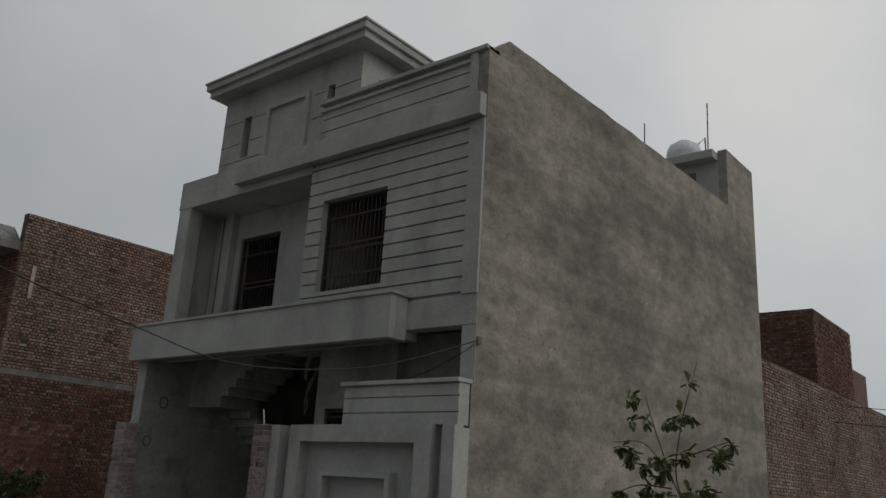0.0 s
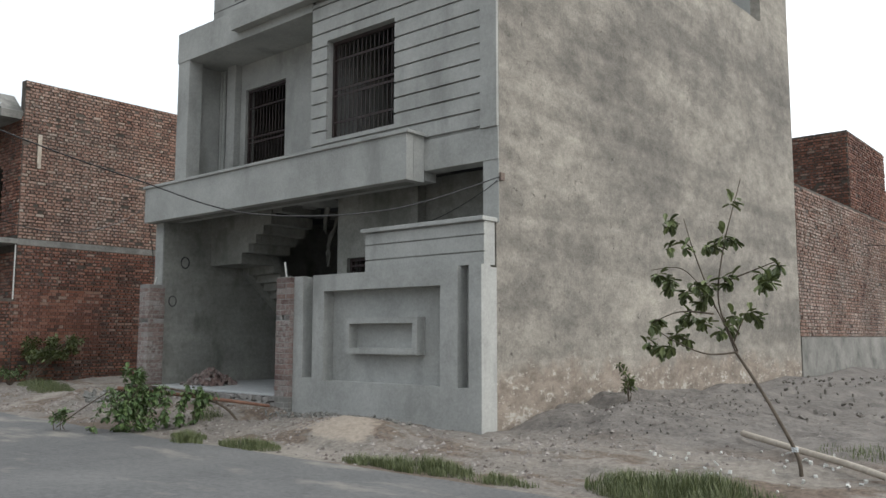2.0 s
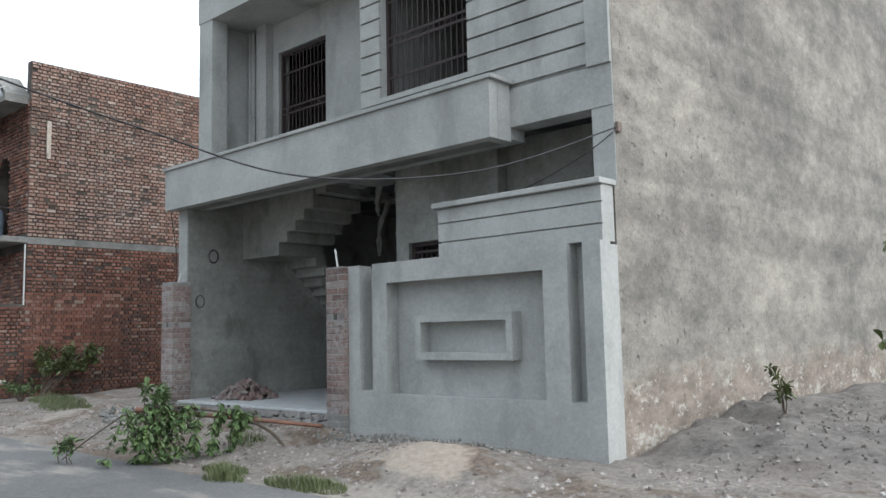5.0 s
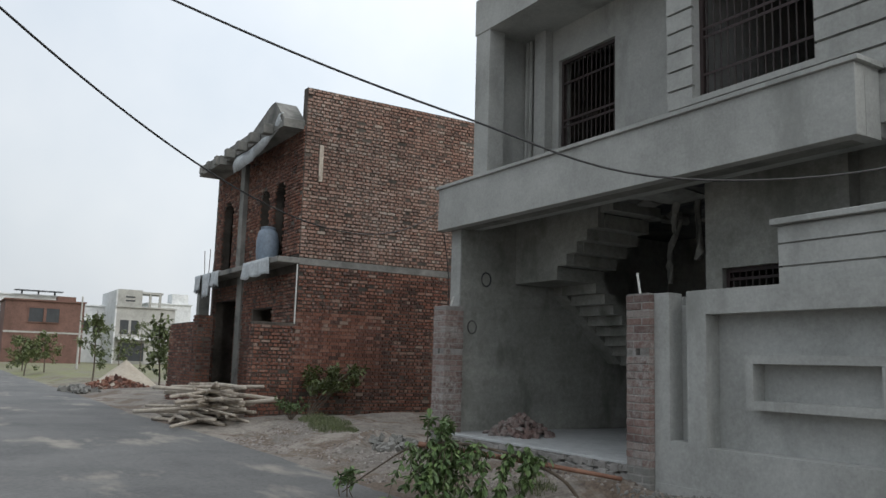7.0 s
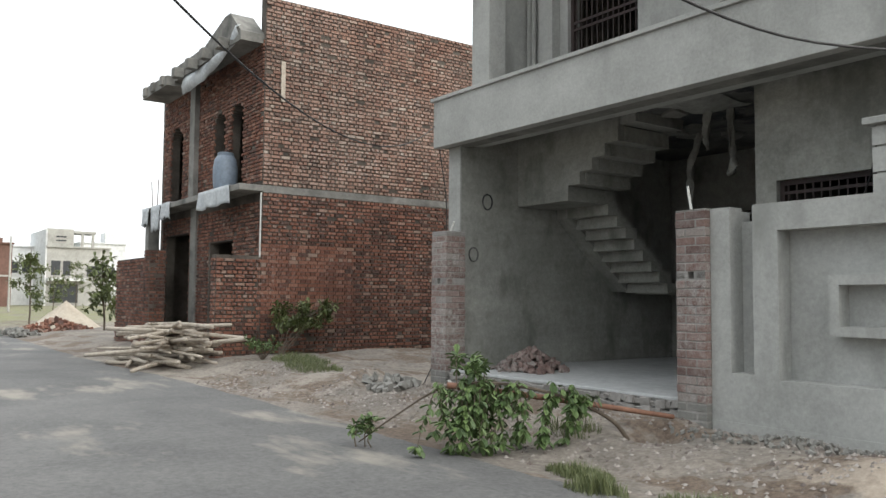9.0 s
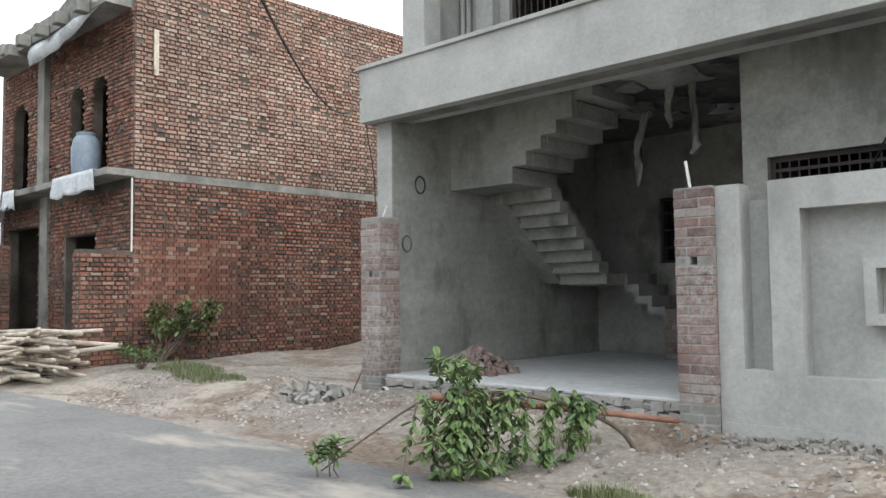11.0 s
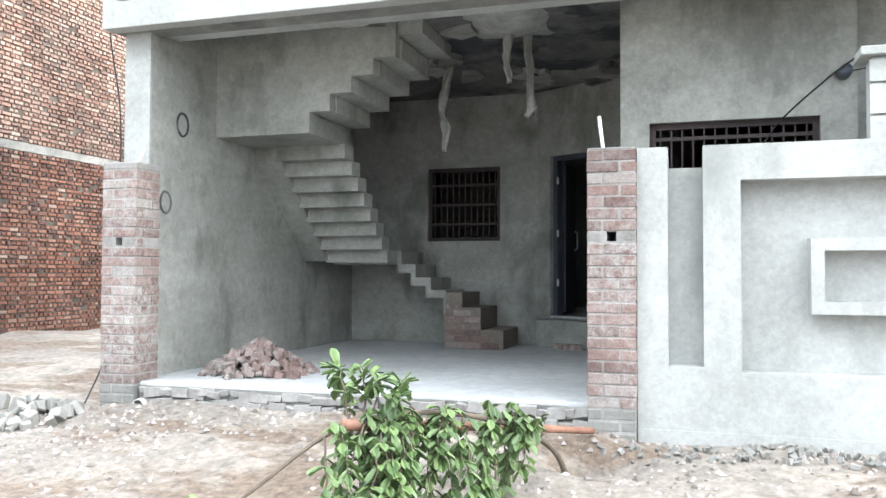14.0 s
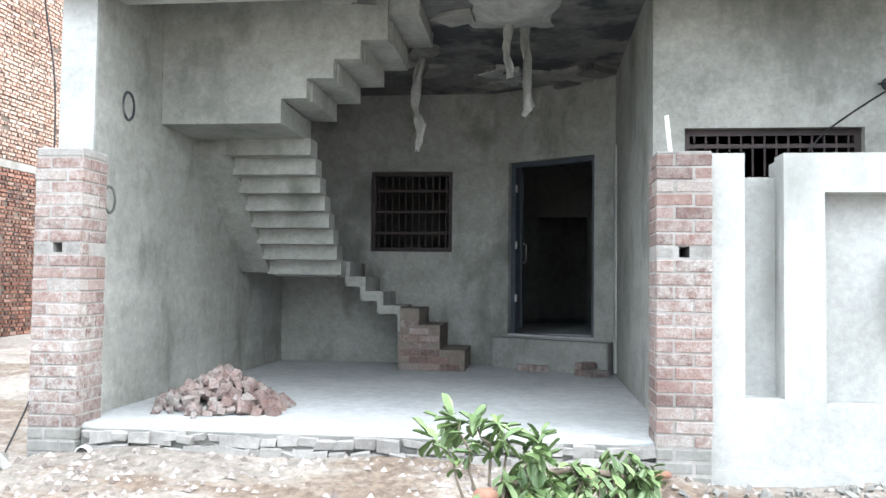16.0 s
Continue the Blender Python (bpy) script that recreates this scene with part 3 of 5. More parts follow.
# balcony
balcony = part("balcony", block(-15.33, -8.27, 8.80, 8.95, 3.58, 4.25, 0.008), M_PLASTER, house, "smooth grey plastered balcony parapet")
part("balcony_floor", block(-15.31, -8.29, 8.952, 9.198, 3.59, 3.75), M_CONC, balcony)
part("balcony_end", block(-8.42, -8.272, 8.952, 9.178, 3.585, 4.248), M_PLASTER, balcony)
part("balcony_end", block(-15.328, -15.18, 8.952, 10.3, 3.752, 4.248), M_PLASTER, balcony)
part("balcony_floor", block(LEFT + 0.02, -10.9, 9.452, 10.5, 3.98, 4.06), M_CONC, balcony)
cop = block(-15.37, -8.22, 8.765, 8.99, 4.25, 4.30, 0.006)
part("coping", cop, M_PLASTER, balcony)
part("coping", block(-8.45, -8.222, 8.992, 9.176, 4.25, 4.30), M_PLASTER, balcony)

# upper storey, clad part
BAND0, BAND = 4.255, 0.237
W2 = (-10.44, -8.90, 4.56, 6.22)
part("upper_wall", wall_x(-10.80, SIDE - 0.23, FRONT + 0.03, FRONT + 0.26, 4.2, 7.0, [W2]), M_PLASTER, house)
z = BAND0
while z < 6.93:
    zb = min(z + BAND, 6.95)
    holes = [W2] if (z < W2[3] and zb > W2[2]) else []
    pierced(-10.82, -7.232, z, zb - 0.03, holes, lambda a, b, c, d: part("plaster_band", block(a, b, FRONT - 0.012, FRONT + 0.028, c, d), M_PLASTER, house))
    z += BAND
part("pilaster", block(-7.23, SIDE - 0.004, FRONT - 0.05, FRONT + 0.025, 4.2, 6.95, 0.006), M_PLASTER, house)
grille(house, *W2, FRONT + 0.12, 16, (4.85, 5.3, 5.4, 5.9))
# Upper room closed with added surfaces, shade already in their colour.
part("upper_room_back", wall_x(-14.5, SIDE - 0.23, 13.0, 13.2, 4.0, 7.2), M_INSIDE_SHADE, house)
part("upper_room_floor", block(-14.5, SIDE - 0.23, 10.51, 13.0, 4.0, 4.1), M_INSIDE_SHADE, house)
part("upper_room_wall", wall_y(-10.82, -10.6, 9.47, 13.0, 4.0, 7.2), M_PLASTER, house)

# upper storey, recessed part
W1 = (-13.92, -12.66, 4.42, 6.28)
part("recess_wall", wall_x(LEFT + 0.23, -10.82, 10.1, 10.33, 4.06, 7.2, [W1]), M_PLASTER, house)
grille(house, *W1, 10.16, 13, (4.7, 5.2, 5.3, 5.9))
part("recess_pilaster", block(-14.36, -14.08, 9.95, 10.098, 4.06, 6.85, 0.006), M_PLASTER, house)
part("upper_column", block(-14.95, -14.56, FRONT + 0.0, FRONT + 0.3, 4.0, 6.82, 0.006), M_PLASTER, house)
part("recess_side", wall_y(-14.95, -14.75, FRONT + 0.302, 10.098, 4.0, 6.82), M_PLASTER, house)
for k in range(2):
    rp = bmesh.new()
    tube(rp, ((-14.66 + 0.1 * k, 10.04, 4.1), (-14.66 + 0.1 * k, 10.04, 6.8)), 0.035)
    part("drain_pipe", rp, M_PLASTER, house)
part("recess_slab", block(-14.97, -10.83, FRONT - 0.012, 10.34, 6.82, 7.43, 0.006), M_PLASTER, house)
band = part("cornice_beam", block(-12.93, SIDE - 0.001, FRONT - 0.18, FRONT - 0.013, 6.97, 7.34, 0.006), M_PLASTER, house)
part("cornice_backing", block(-10.82, SIDE - 0.24, FRONT - 0.011, FRONT + 0.26, 7.001, 7.40), M_PLASTER, house)

# roof parapet with its bands
part("roof_parapet", block(-10.68, SIDE - 0.005, FRONT + 0.03, FRONT + 0.26, 7.402, 8.14), M_PLASTER, house)
for za, zb in ((7.345, 7.58), (7.605, 7.83), (7.855, 7.99)):
    part("plaster_band", block(-10.70, -7.3, FRONT, FRONT + 0.029, za, zb), M_PLASTER, house)
part("parapet_moulding", block(-10.74, -7.25, FRONT - 0.05, FRONT + 0.029, 7.992, 8.04), M_PLASTER, house)
part("coping", block(-10.76, SIDE + 0.0, FRONT - 0.07, FRONT + 0.28, 8.14, 8.21, 0.006), M_PLASTER, house)
part("parapet_pilaster", block(-7.28, -7.14, FRONT - 0.04, FRONT + 0.029, 7.36, 8.13), M_PLASTER, house)

# room on the roof
TF = 9.35
part("roof_room_wall", wall_x(-14.0, -9.94, TF + 0.002, TF + 0.23, 7.43, 9.18, [(-13.32, -13.08, 7.72, 8.62), (-10.82, -10.62, 8.2, 8.66)]), M_PLASTER, house)
part("roof_room_side", wall_y(-10.17, -9.94, TF + 0.232, 14.0, 7.4, 9.18, [(9.8, 10.35, 8.35, 8.75)]), M_PLASTER, house)
part("roof_room_side", wall_y(-14.0, -13.77, TF + 0.232, 14.0, 7.4, 9.18), M_PLASTER, house)
part("roof_room_back", wall_x(-13.77, -10.17, 13.8, 14.0, 7.4, 9.18), M_PLASTER, house)
# Flat dark strips on the face stand in for the shade of grooves.
for x0, x1, za, zb in ((-14.0, -13.34, 8.05, 8.07), (-13.06, -12.6, 8.05, 8.07), (-11.2, -9.94, 8.05, 8.07), (-14.0, -13.34, 8.55, 8.57), (-13.06, -12.6, 8.55, 8.57), (-11.2, -10.84, 8.55, 8.57), (-10.6, -9.94, 8.55, 8.57), (-14.0, -12.6, 7.66, 7.68)):
    part("groove", block(x0, x1, TF - 0.001, TF + 0.001, za, zb), M_CEIL, house)
fr = bmesh.new()
frame_bars(fr, -12.55, -11.28, 7.45, 8.68, TF - 0.07, 0.10, 0.071)
part("relief_frame", fr, M_PLASTER, house)
part("roof_room_soffit", block(-14.2, -9.62, TF - 0.32, 14.3, 9.18, 9.32), M_PLASTER, house)
part("roof_room_edge", block(-14.27, -9.55, TF - 0.39, 14.37, 9.32, 9.46, 0.01), M_PLASTER, house)
part("roof_room_edge", block(-14.3, -9.52, TF - 0.42, 14.4, 9.461, 9.50), M_PLASTER, house)

# stair-head room at the back with its overhanging slab
part("stair_head_front", wall_x(-10.2, SIDE - 0.232, 19.5, 19.7, 7.4, 10.0, [(-8.1, -7.75, 9.35, 9.8)]), M_PLASTER, house)
part("stair_head_side", wall_y(-10.2, -10.0, 19.7, BACK, 7.4, 10.0), M_PLASTER, house)
part("stair_head_slab", block(-10.4, SIDE - 0.232, 19.15, BACK, 10.0, 10.22, 0.01), M_PLASTER, house)

# small fittings on the house
for (x, y, z), r in (((-14.978, 9.52, 2.83), 0.11), ((-14.978, 9.27, 2.06), 0.10)):
    ring = bmesh.new()
    pts = [(x, y + r * 0.8 * math.cos(a * math.tau / 20), z + r * math.sin(a * math.tau / 20)) for a in range(21)]
    tube(ring, pts, 0.012, sides=6)
    part("conduit_ring", ring, M_CEIL, house)


# ---- staircase in the porch ----
stairs = thing("staircase", (-13.9, 12.0, 0.46), "plastered concrete dog-leg stair with stepped underside", "staircase")
XL = LEFT + 0.272
poly = [(XL, 2.80), (-13.92, 2.80)]
steps_x = (-13.92, -13.70, -13.47, -13.24, -13.01)
steps_z = (3.01, 3.18, 3.34, 3.50, 3.74)
for i in range(5):
    poly.append((steps_x[i], steps_z[i]))
    if i < 4:
        poly.append((steps_x[i + 1], steps_z[i]))
poly += [(-13.01, 3.858), (XL, 3.858)]
part("string_wall", extrude_xz(poly, 10.10, 10.22), M_PORCH, stairs)
part("landing", block(XL, -13.92, 10.222, 11.05, 2.80, 3.0), M_PORCH, stairs)
for i in range(4):
    part("step", block(steps_x[i], steps_x[i + 1] + 0.02, 10.222, 11.1, steps_z[i], steps_z[i] + 0.2), M_PORCH, stairs)
part("step", block(-13.01, -12.75, 10.15, 11.1, 3.72, 3.857), M_PORCH, stairs)
for k in range(8):
    y = 12.13 - 0.185 * k
    z = 1.54 + 0.158 * k
    part("step", block(-14.68, -13.86, y, y + 0.24, z, z + 0.157), M_PORCH, stairs)
fillet = extrude_xz([(10.90, 2.66), (12.14, 1.56), (12.37, 1.56), (12.37, 1.70), (10.98, 2.95), (10.90, 2.95)], XL, -14.66)
for v in fillet.verts:
    v.co = Vector((v.co.y, v.co.x, v.co.z))
bmesh.ops.recalc_face_normals(fillet, faces=fillet.faces[:])
part("plaster_fillet", fillet, M_PORCH, stairs)
part("landing", block(-14.68, -13.962, 12.372, 13.635, 1.52, 1.70), M_PORCH, stairs)
fold = [(-13.96, 1.52), (-13.95, 1.52), (-13.95, 1.415), (-13.775, 1.415), (-13.775, 1.25), (-13.57, 1.25), (-13.57, 1.10), (-13.335, 1.10), (-13.335, 0.90), (-13.30, 0.90), (-13.30, 1.20), (-13.50, 1.20), (-13.50, 1.36), (-13.71, 1.36), (-13.71, 1.53), (-13.90, 1.53), (-13.90, 1.70), (-13.96, 1.70)]
part("folded_flight", extrude_xz(fold, 12.75, 13.634), M_PORCH, stairs, "thin folded cement steps")
part("stair_base", block(-13.32, -13.08, 12.752, 13.633, 0.455, 1.17), M_MORTAR, stairs)
part("stair_base", block(-13.079, -12.84, 12.752, 13.633, 0.455, 0.98), M_MORTAR, stairs)
part("step", block(-12.839, -12.55, 12.752, 13.633, 0.455, 0.70), M_MORTAR, stairs)
sb = mesh_of("brick", block(-0.112, 0.112, -0.012, 0.05, -0.036, 0.036, 0.006), M_BRICK_PALE)
for r in range(8):
    for c in range(4):
        x = -13.19 + 0.235 * c + (0.11 if r % 2 else 0)
        z = 0.50 + 0.082 * r
        top = 1.17 if x + 0.1 < -13.08 else 0.98 if x + 0.1 < -12.84 else 0.70
        if x - 0.11 < -13.33 or x + 0.112 > -12.55 or z + 0.037 > top:
            continue
        b = adopt(new("brick", sb), stairs)
        b.location = (x, 12.752, z)

# ---- boundary wall before the front room ----
BF = 8.78
boundary = thing("boundary_wall", (-8.8, BF, 0.2), "grey cement-plastered boundary wall with raised rectangular mouldings", "wall", kind="structure")
part("wall_core", wall_x(-10.652, -6.925, BF + 0.20, BF + 0.33, -0.05, 2.28, [(-10.44, -10.20, 2.18, 2.4)]), M_PLASTER, boundary)
for x0, x1, z0, z1 in ((-10.654, -10.44, -0.05, 2.31), (-10.44, -10.20, -0.05, 0.75), (-10.20, -9.95, -0.05, 2.31), (-9.95, -7.62, -0.05, 0.72), (-9.95, -7.62, 2.06, 2.31), (-7.62, -7.32, -0.05, 2.31), (-7.32, -7.13, -0.05, 0.72), (-7.13, -6.922, -0.05, 2.31)):
    part("raised_plaster", block(x0, x1, BF, BF + 0.198, z0, z1), M_PLASTER, boundary)
rf = bmesh.new()
frame_bars(rf, -9.50, -8.06, 1.13, 1.65, BF + 0.03, 0.085, 0.169)
part("relief_frame", rf, M_PLASTER, boundary)
part("front_foot", block(-10.65, -6.92, BF - 0.006, BF - 0.001, -0.05, 0.30), M_PLASTER, boundary)
# banded screen above it
part("screen_core", block(-9.10, -6.93, BF + 0.09, BF + 0.30, 2.312, 2.88), M_PLASTER, boundary)
for za, zb in ((2.313, 2.47), (2.488, 2.69), (2.708, 2.86)):
    part("plaster_band", block(-9.12, -6.925, BF + 0.06, BF + 0.088, za, zb), M_PLASTER, boundary)
part("coping", block(-9.18, -6.905, BF + 0.01, BF + 0.33, 2.88, 2.94, 0.008), M_PLASTER, boundary)
part("return_wall", wall_y(-7.15, -6.928, BF + 0.332, FRONT - 0.012, -0.05, 2.88), M_ROUGH, boundary)


# ---- brick gate pillars, every brick a piece ----
def gate_pillar(x0, y0, z0, z1, label, hole_z):
    w, d, h = 0.35, 0.34, 0.0845
    p = thing("gate_pillar", (x0 + w / 2, y0 + d / 2, z0), label, "pillar", "gate pillars")
    part("mortar_core", wall_x(x0 + 0.007, x0 + w - 0.007, y0 + 0.007, y0 + d - 0.007, z0 - 0.3, z1 - 0.01, [(x0 + w / 2 - 0.032, x0 + w / 2 + 0.036, hole_z - 0.034, hole_z + 0.036)]), M_PILLAR_MORTAR, p)
    long_ = mesh_of("brick", block(-0.113, 0.113, -0.053, 0.053, -0.037, 0.037, 0.006), M_BRICK_PALE)
    foot_brick = mesh_of("brick", block(-0.113, 0.113, -0.053, 0.053, -0.037, 0.037, 0.009), M_CONC)
    rng = random.Random(int(-x0 * 100))
    n = int((z1 - z0) / h)
    for r in range(-4, n):
        z = z0 + (r + 0.5) * h
        # three walls' worth of bricks round the core
        if r % 2 == 0:
            spots = [(0.115, 0.055, 0), (0.295, 0.115, 90), (0.235, 0.285, 0), (0.055, 0.225, 90)]
        else:
            spots = [(0.235, 0.055, 0), (0.295, 0.225, 90), (0.115, 0.285, 0), (0.055, 0.115, 90)]
        for u, v, turn in spots:
            if abs(z - hole_z) < h * 0.5 and v < 0.06:
                u += 0.03 if u < w / 2 else -0.03
                u = min(max(u, 0.115), 0.235)
                for side in (0.055, 0.295):
                    b = adopt(new("brick", long_), p)
                    b.matrix_basis = Matrix.Translation((x0 + side, y0 + 0.06, z)) @ Matrix.Diagonal((0.46, 1, 1, 1))
                break
            b = adopt(new("brick", long_ if r >= 0 else foot_brick), p)
            b.matrix_basis = pose(x0 + u + rng.uniform(-0.003, 0.003), y0 + v + rng.uniform(-0.004, 0.004), z, 0, rng.uniform(-0.8, 0.8), turn + rng.uniform(-0.8, 0.8))
    # Added black plate behind the socket hole, standing in for its shade.
    part("socket_lining", block(x0 + w / 2 - 0.036, x0 + w / 2 + 0.04, y0 + d - 0.03, y0 + d - 0.006, hole_z - 0.036, hole_z + 0.036), M_CABLE, p)
    cap = block(x0 + 0.004, x0 + w - 0.004, y0 + 0.003, y0 + d - 0.003, z0 + n * h + 0.001, z1 + 0.004, 0.012)
    part("cement_cap", cap, M_PILLAR_MORTAR, p)
    return p


gate_pillar(-11.005, 8.70, 0.44, 2.31, "red brick gate pillar smeared with mortar beside boundary wall", 1.67)
gate_pillar(-15.215, 8.70, 0.44, 2.36, "red brick gate pillar smeared with mortar against porch column", 1.67)
for a, b in (((-10.895, 8.82, 2.30), (-10.925, 8.80, 2.56)), ((-14.99, 8.86, 2.34), (-14.90, 8.86, 2.50))):
    bm = bmesh.new()
    tube(bm, (a, b), 0.014)
    tagged(part("conduit_stub", bm, M_PVC), "short white plastic conduit stub in pillar top", "pipe")

# rough brick edge of the porch slab
edge = thing("slab_edge", (-13, 8.78, 0.3), "broken brick and mortar edge of porch slab", "edging", kind="structure")
part("mortar_bed", block(-14.86, -11.0, 8.77, 8.80, 0.02, 0.43), M_CONC, edge)
rng = random.Random(4)
def angular(rng, a, b, c, jitter=0.3):
    """A broken piece: a box with knocked corners."""
    bm = bmesh.new()
    for v in slab(bm, -a, a, -b, b, -c, c):
        v.co = Vector((v.co.x * rng.uniform(1 - jitter, 1.05), v.co.y * rng.uniform(1 - jitter, 1.05), v.co.z * rng.uniform(1 - jitter, 1.05)))
    bmesh.ops.bevel(bm, geom=bm.edges[:], offset=min(a, b, c) * 0.12, segments=1, affect="EDGES")
    return bm


stones = [mesh_of("stone", angular(rng, rng.uniform(0.05, 0.11), 0.03, rng.uniform(0.025, 0.05)), M_PILLAR_MORTAR) for i in range(8)]
for row in range(5):
    x = -14.84
    while x < -11.03:
        w = rng.uniform(0.07, 0.16)
        b = adopt(new("stone", rng.choice(stones)), edge)
        b.matrix_basis = pose(x + w / 2, 8.765 + rng.uniform(-0.02, 0.012) - 0.012 * (4 - row), 0.06 + 0.082 * row + rng.uniform(-0.015, 0.012), rng.uniform(-14, 14), rng.uniform(-10, 10), rng.uniform(-12, 12))
        x += w
pv = bmesh.new()
tube(pv, ((-14.80, 8.68, 0.27), (-14.80, 8.85, 0.28)), 0.055, sides=16)
bmesh.ops.delete(pv, geom=[f for f in pv.faces if len(f.verts) > 4], context="FACES")
pvo = part("drain_pipe", pv, M_PVC)
md = pvo.modifiers.new("thickness", "SOLIDIFY")
md.thickness = 0.006
tagged(pvo, "white plastic drain pipe poking from slab edge", "pipe")


# ---- brick houses ----
def brick_run(y_or_x, u0, u1, z0, z1, skip, seed, axis, proud=0.030):
    """Vertices and faces of a bonded face of bricks. axis 'x': face looks along +x; 'y': along -y."""
    rng = random.Random(seed)
    verts, faces = [], []
    h, r, z = 0.085, 0, z0
    while z + 0.074 < z1:
        step = 0.235 if r % 2 else 0.1175
        u = u0 - (0.06 if r % 2 else 0.0)
        while u < u1:
            a, b = max(u, u0) + 0.005, min(u + step, u1) - 0.006
            u += step
            if b - a < 0.03 or skip((a + b) / 2, z + 0.037) or rng.random() < 0.022:
                continue
            p = proud + rng.uniform(-0.010, 0.010)
            za, zb = z + rng.uniform(0, 0.010), z + 0.074 + rng.uniform(-0.009, 0.003)
            a, b = a + rng.uniform(0, 0.012), b - rng.uniform(0, 0.012)
            k = len(verts)
            c = 0.006
            for d, e in ((-0.02, 0.0), (p, c)):
                for uu, zz in ((a + e, za + e), (b - e, za + e), (b - e, zb - e), (a + e, zb - e)):
                    uu, zz = uu + rng.uniform(-0.004, 0.004), zz + rng.uniform(-0.004, 0.004)
                    verts.append((y_or_x + d, uu, zz) if axis == "x" else (uu, y_or_x - d, zz))
            q = ((4, 5, 6, 7), (0, 1, 5, 4), (1, 2, 6, 5), (2, 3, 7, 6), (3, 0, 4, 7))
            faces += [tuple(k + i for i in (f if axis == "x" else f)) for f in q]
        z += h
        r += 1
    return verts, faces


def brick_face(name, parent, data, label="", material=None):
    me = bpy.data.meshes.new(name)
    me.from_pydata(data[0], [], data[1])
    me.materials.append(material or M_BRICKS)
    ob = adopt(new(name, me), parent)
    ob["kind"] = "stuff"
    if label:
        ob["label"] = label
    return ob


never = lambda u, z: False
BX, BY = -22.4, 9.25
bhouse = thing("brick_house", (-26, 15, 0.1), "unplastered two-storey red brick house under construction", "house")
part("side_wall", wall_y(BX - 0.23, BX, BY, 22.0, -0.1, 8.05), M_JOINT, bhouse)
near_patch = lambda u, z: 9.3 < u < 11.6 and 0.9 < z < 2.6
brick_face("brickwork", bhouse, brick_run(BX, BY, 22.0, 0.05, 3.72, near_patch, 1, "x"), "bonded red bricks with mortar smears")
brick_face("brickwork", bhouse, brick_run(BX, BY, 22.0, 3.88, 8.05, never, 13, "x"), "weathered paler bricks with mortar smears", M_BRICKS_UPPER)
part("tie_band", block(BX - 0.01, BX + 0.016, BY, 22.0, 3.71, 3.87), M_CONC, bhouse, "concrete tie band")
part("scaffold_plank", block(BX + 0.016, BX + 0.06, 9.62, 9.72, 5.75, 6.65), M_POLE, bhouse, "bare plank fixed upright on the wall")
one = {True: mesh_of("brick", block(-0.02, 0.022, -0.110, 0.112, -0.036, 0.036), M_BRICK), False: mesh_of("brick", block(-0.02, 0.022, -0.051, 0.053, -0.036, 0.036), M_BRICK)}
rng = random.Random(9)
for r in range(10, 31):
    z = 0.05 + 0.085 * r + 0.037
    step = 0.235 if r % 2 else 0.1175
    u = BY - (0.06 if r % 2 else 0.0)
    while u < 11.7:
        c = u + step / 2
        u += step
        if near_patch(c, z):
            b = adopt(new("brick", one[bool(r % 2)]), bhouse)
            b.location = (BX + rng.uniform(-0.004, 0.005), c, z)
ARCHES = ((-25.35, -24.62, 4.0, 5.55), (-24.28, -23.5, 4.0, 5.55), (-28.7, -27.7, 4.0, 5.6))
LOW = ((-25.5, -24.0, 0.2, 2.75), (-28.9, -26.9, 0.2, 3.1))


def in_opening(x, z):
    for a, b, c, d in ARCHES:
        if a < x < b and c < z < d:
            return True
        if z >= d and (x - (a + b) / 2) ** 2 + (z - d) ** 2 < ((b - a) / 2) ** 2:
            return True
    return any(a < x < b and c < z < d for a, b, c, d in LOW)


# facade of the brick house: solid pieces between openings, rounded heads in steps
holes = list(LOW)
for a, b, c, d in ARCHES:
    holes.append((a, b, c, d))
    r = (b - a) / 2
    for k in range(8):
        za, zb = d + r * k / 8, d + r * (k + 1) / 8
        half = math.sqrt(max(0.0, r * r - (za - d) ** 2))
        holes.append(((a + b) / 2 - half, (a + b) / 2 + half, za, zb))
fw = wall_x(-29.3, BX - 0.232, BY + 0.001, BY + 0.23, -0.1, 7.1, holes)
part("front_wall", fw, M_JOINT, bhouse)
brick_face("brickwork", bhouse, brick_run(BY, -29.3, BX, 0.05, 7.1, lambda u, z: in_opening(u, z) or 3.55 < z < 3.95, 2, "y"))
# Added wall with shade in its colour, makes the openings read dark.
part("front_room_dark", wall_x(-29.3, BX - 0.232, 12.0, 12.2, 0, 7.1), M_INSIDE_SHADE, bhouse)
part("upper_floor", block(-29.3, BX - 0.232, BY + 0.232, 12.0, 3.7, 3.85), M_CONC, bhouse)
part("roof_slab", block(-29.3, BX - 0.232, BY + 0.0, 22.0, 7.1, 7.25), M_CONC, bhouse)
part("far_wall", wall_y(-29.5, -29.3, BY, 22.0, 0, 7.25), M_JOINT, bhouse)
part("ledge", block(-29.4, BX + 0.05, BY - 0.55, BY, 3.72, 3.86, 0.02), M_CONC, bhouse, "projecting raw concrete ledge")
part("ledge_column", block(-26.75, -26.35, BY - 0.08, BY - 0.001, 0.0, 3.71), M_CONC, bhouse)
part("ledge_column", block(-26.75, -26.40, BY - 0.16, BY - 0.03, 3.87, 6.9), M_CONC, bhouse)
part("ledge_column", block(-29.25, -28.95, BY - 0.5, BY - 0.2, 0.0, 3.71), M_CONC, bhouse)
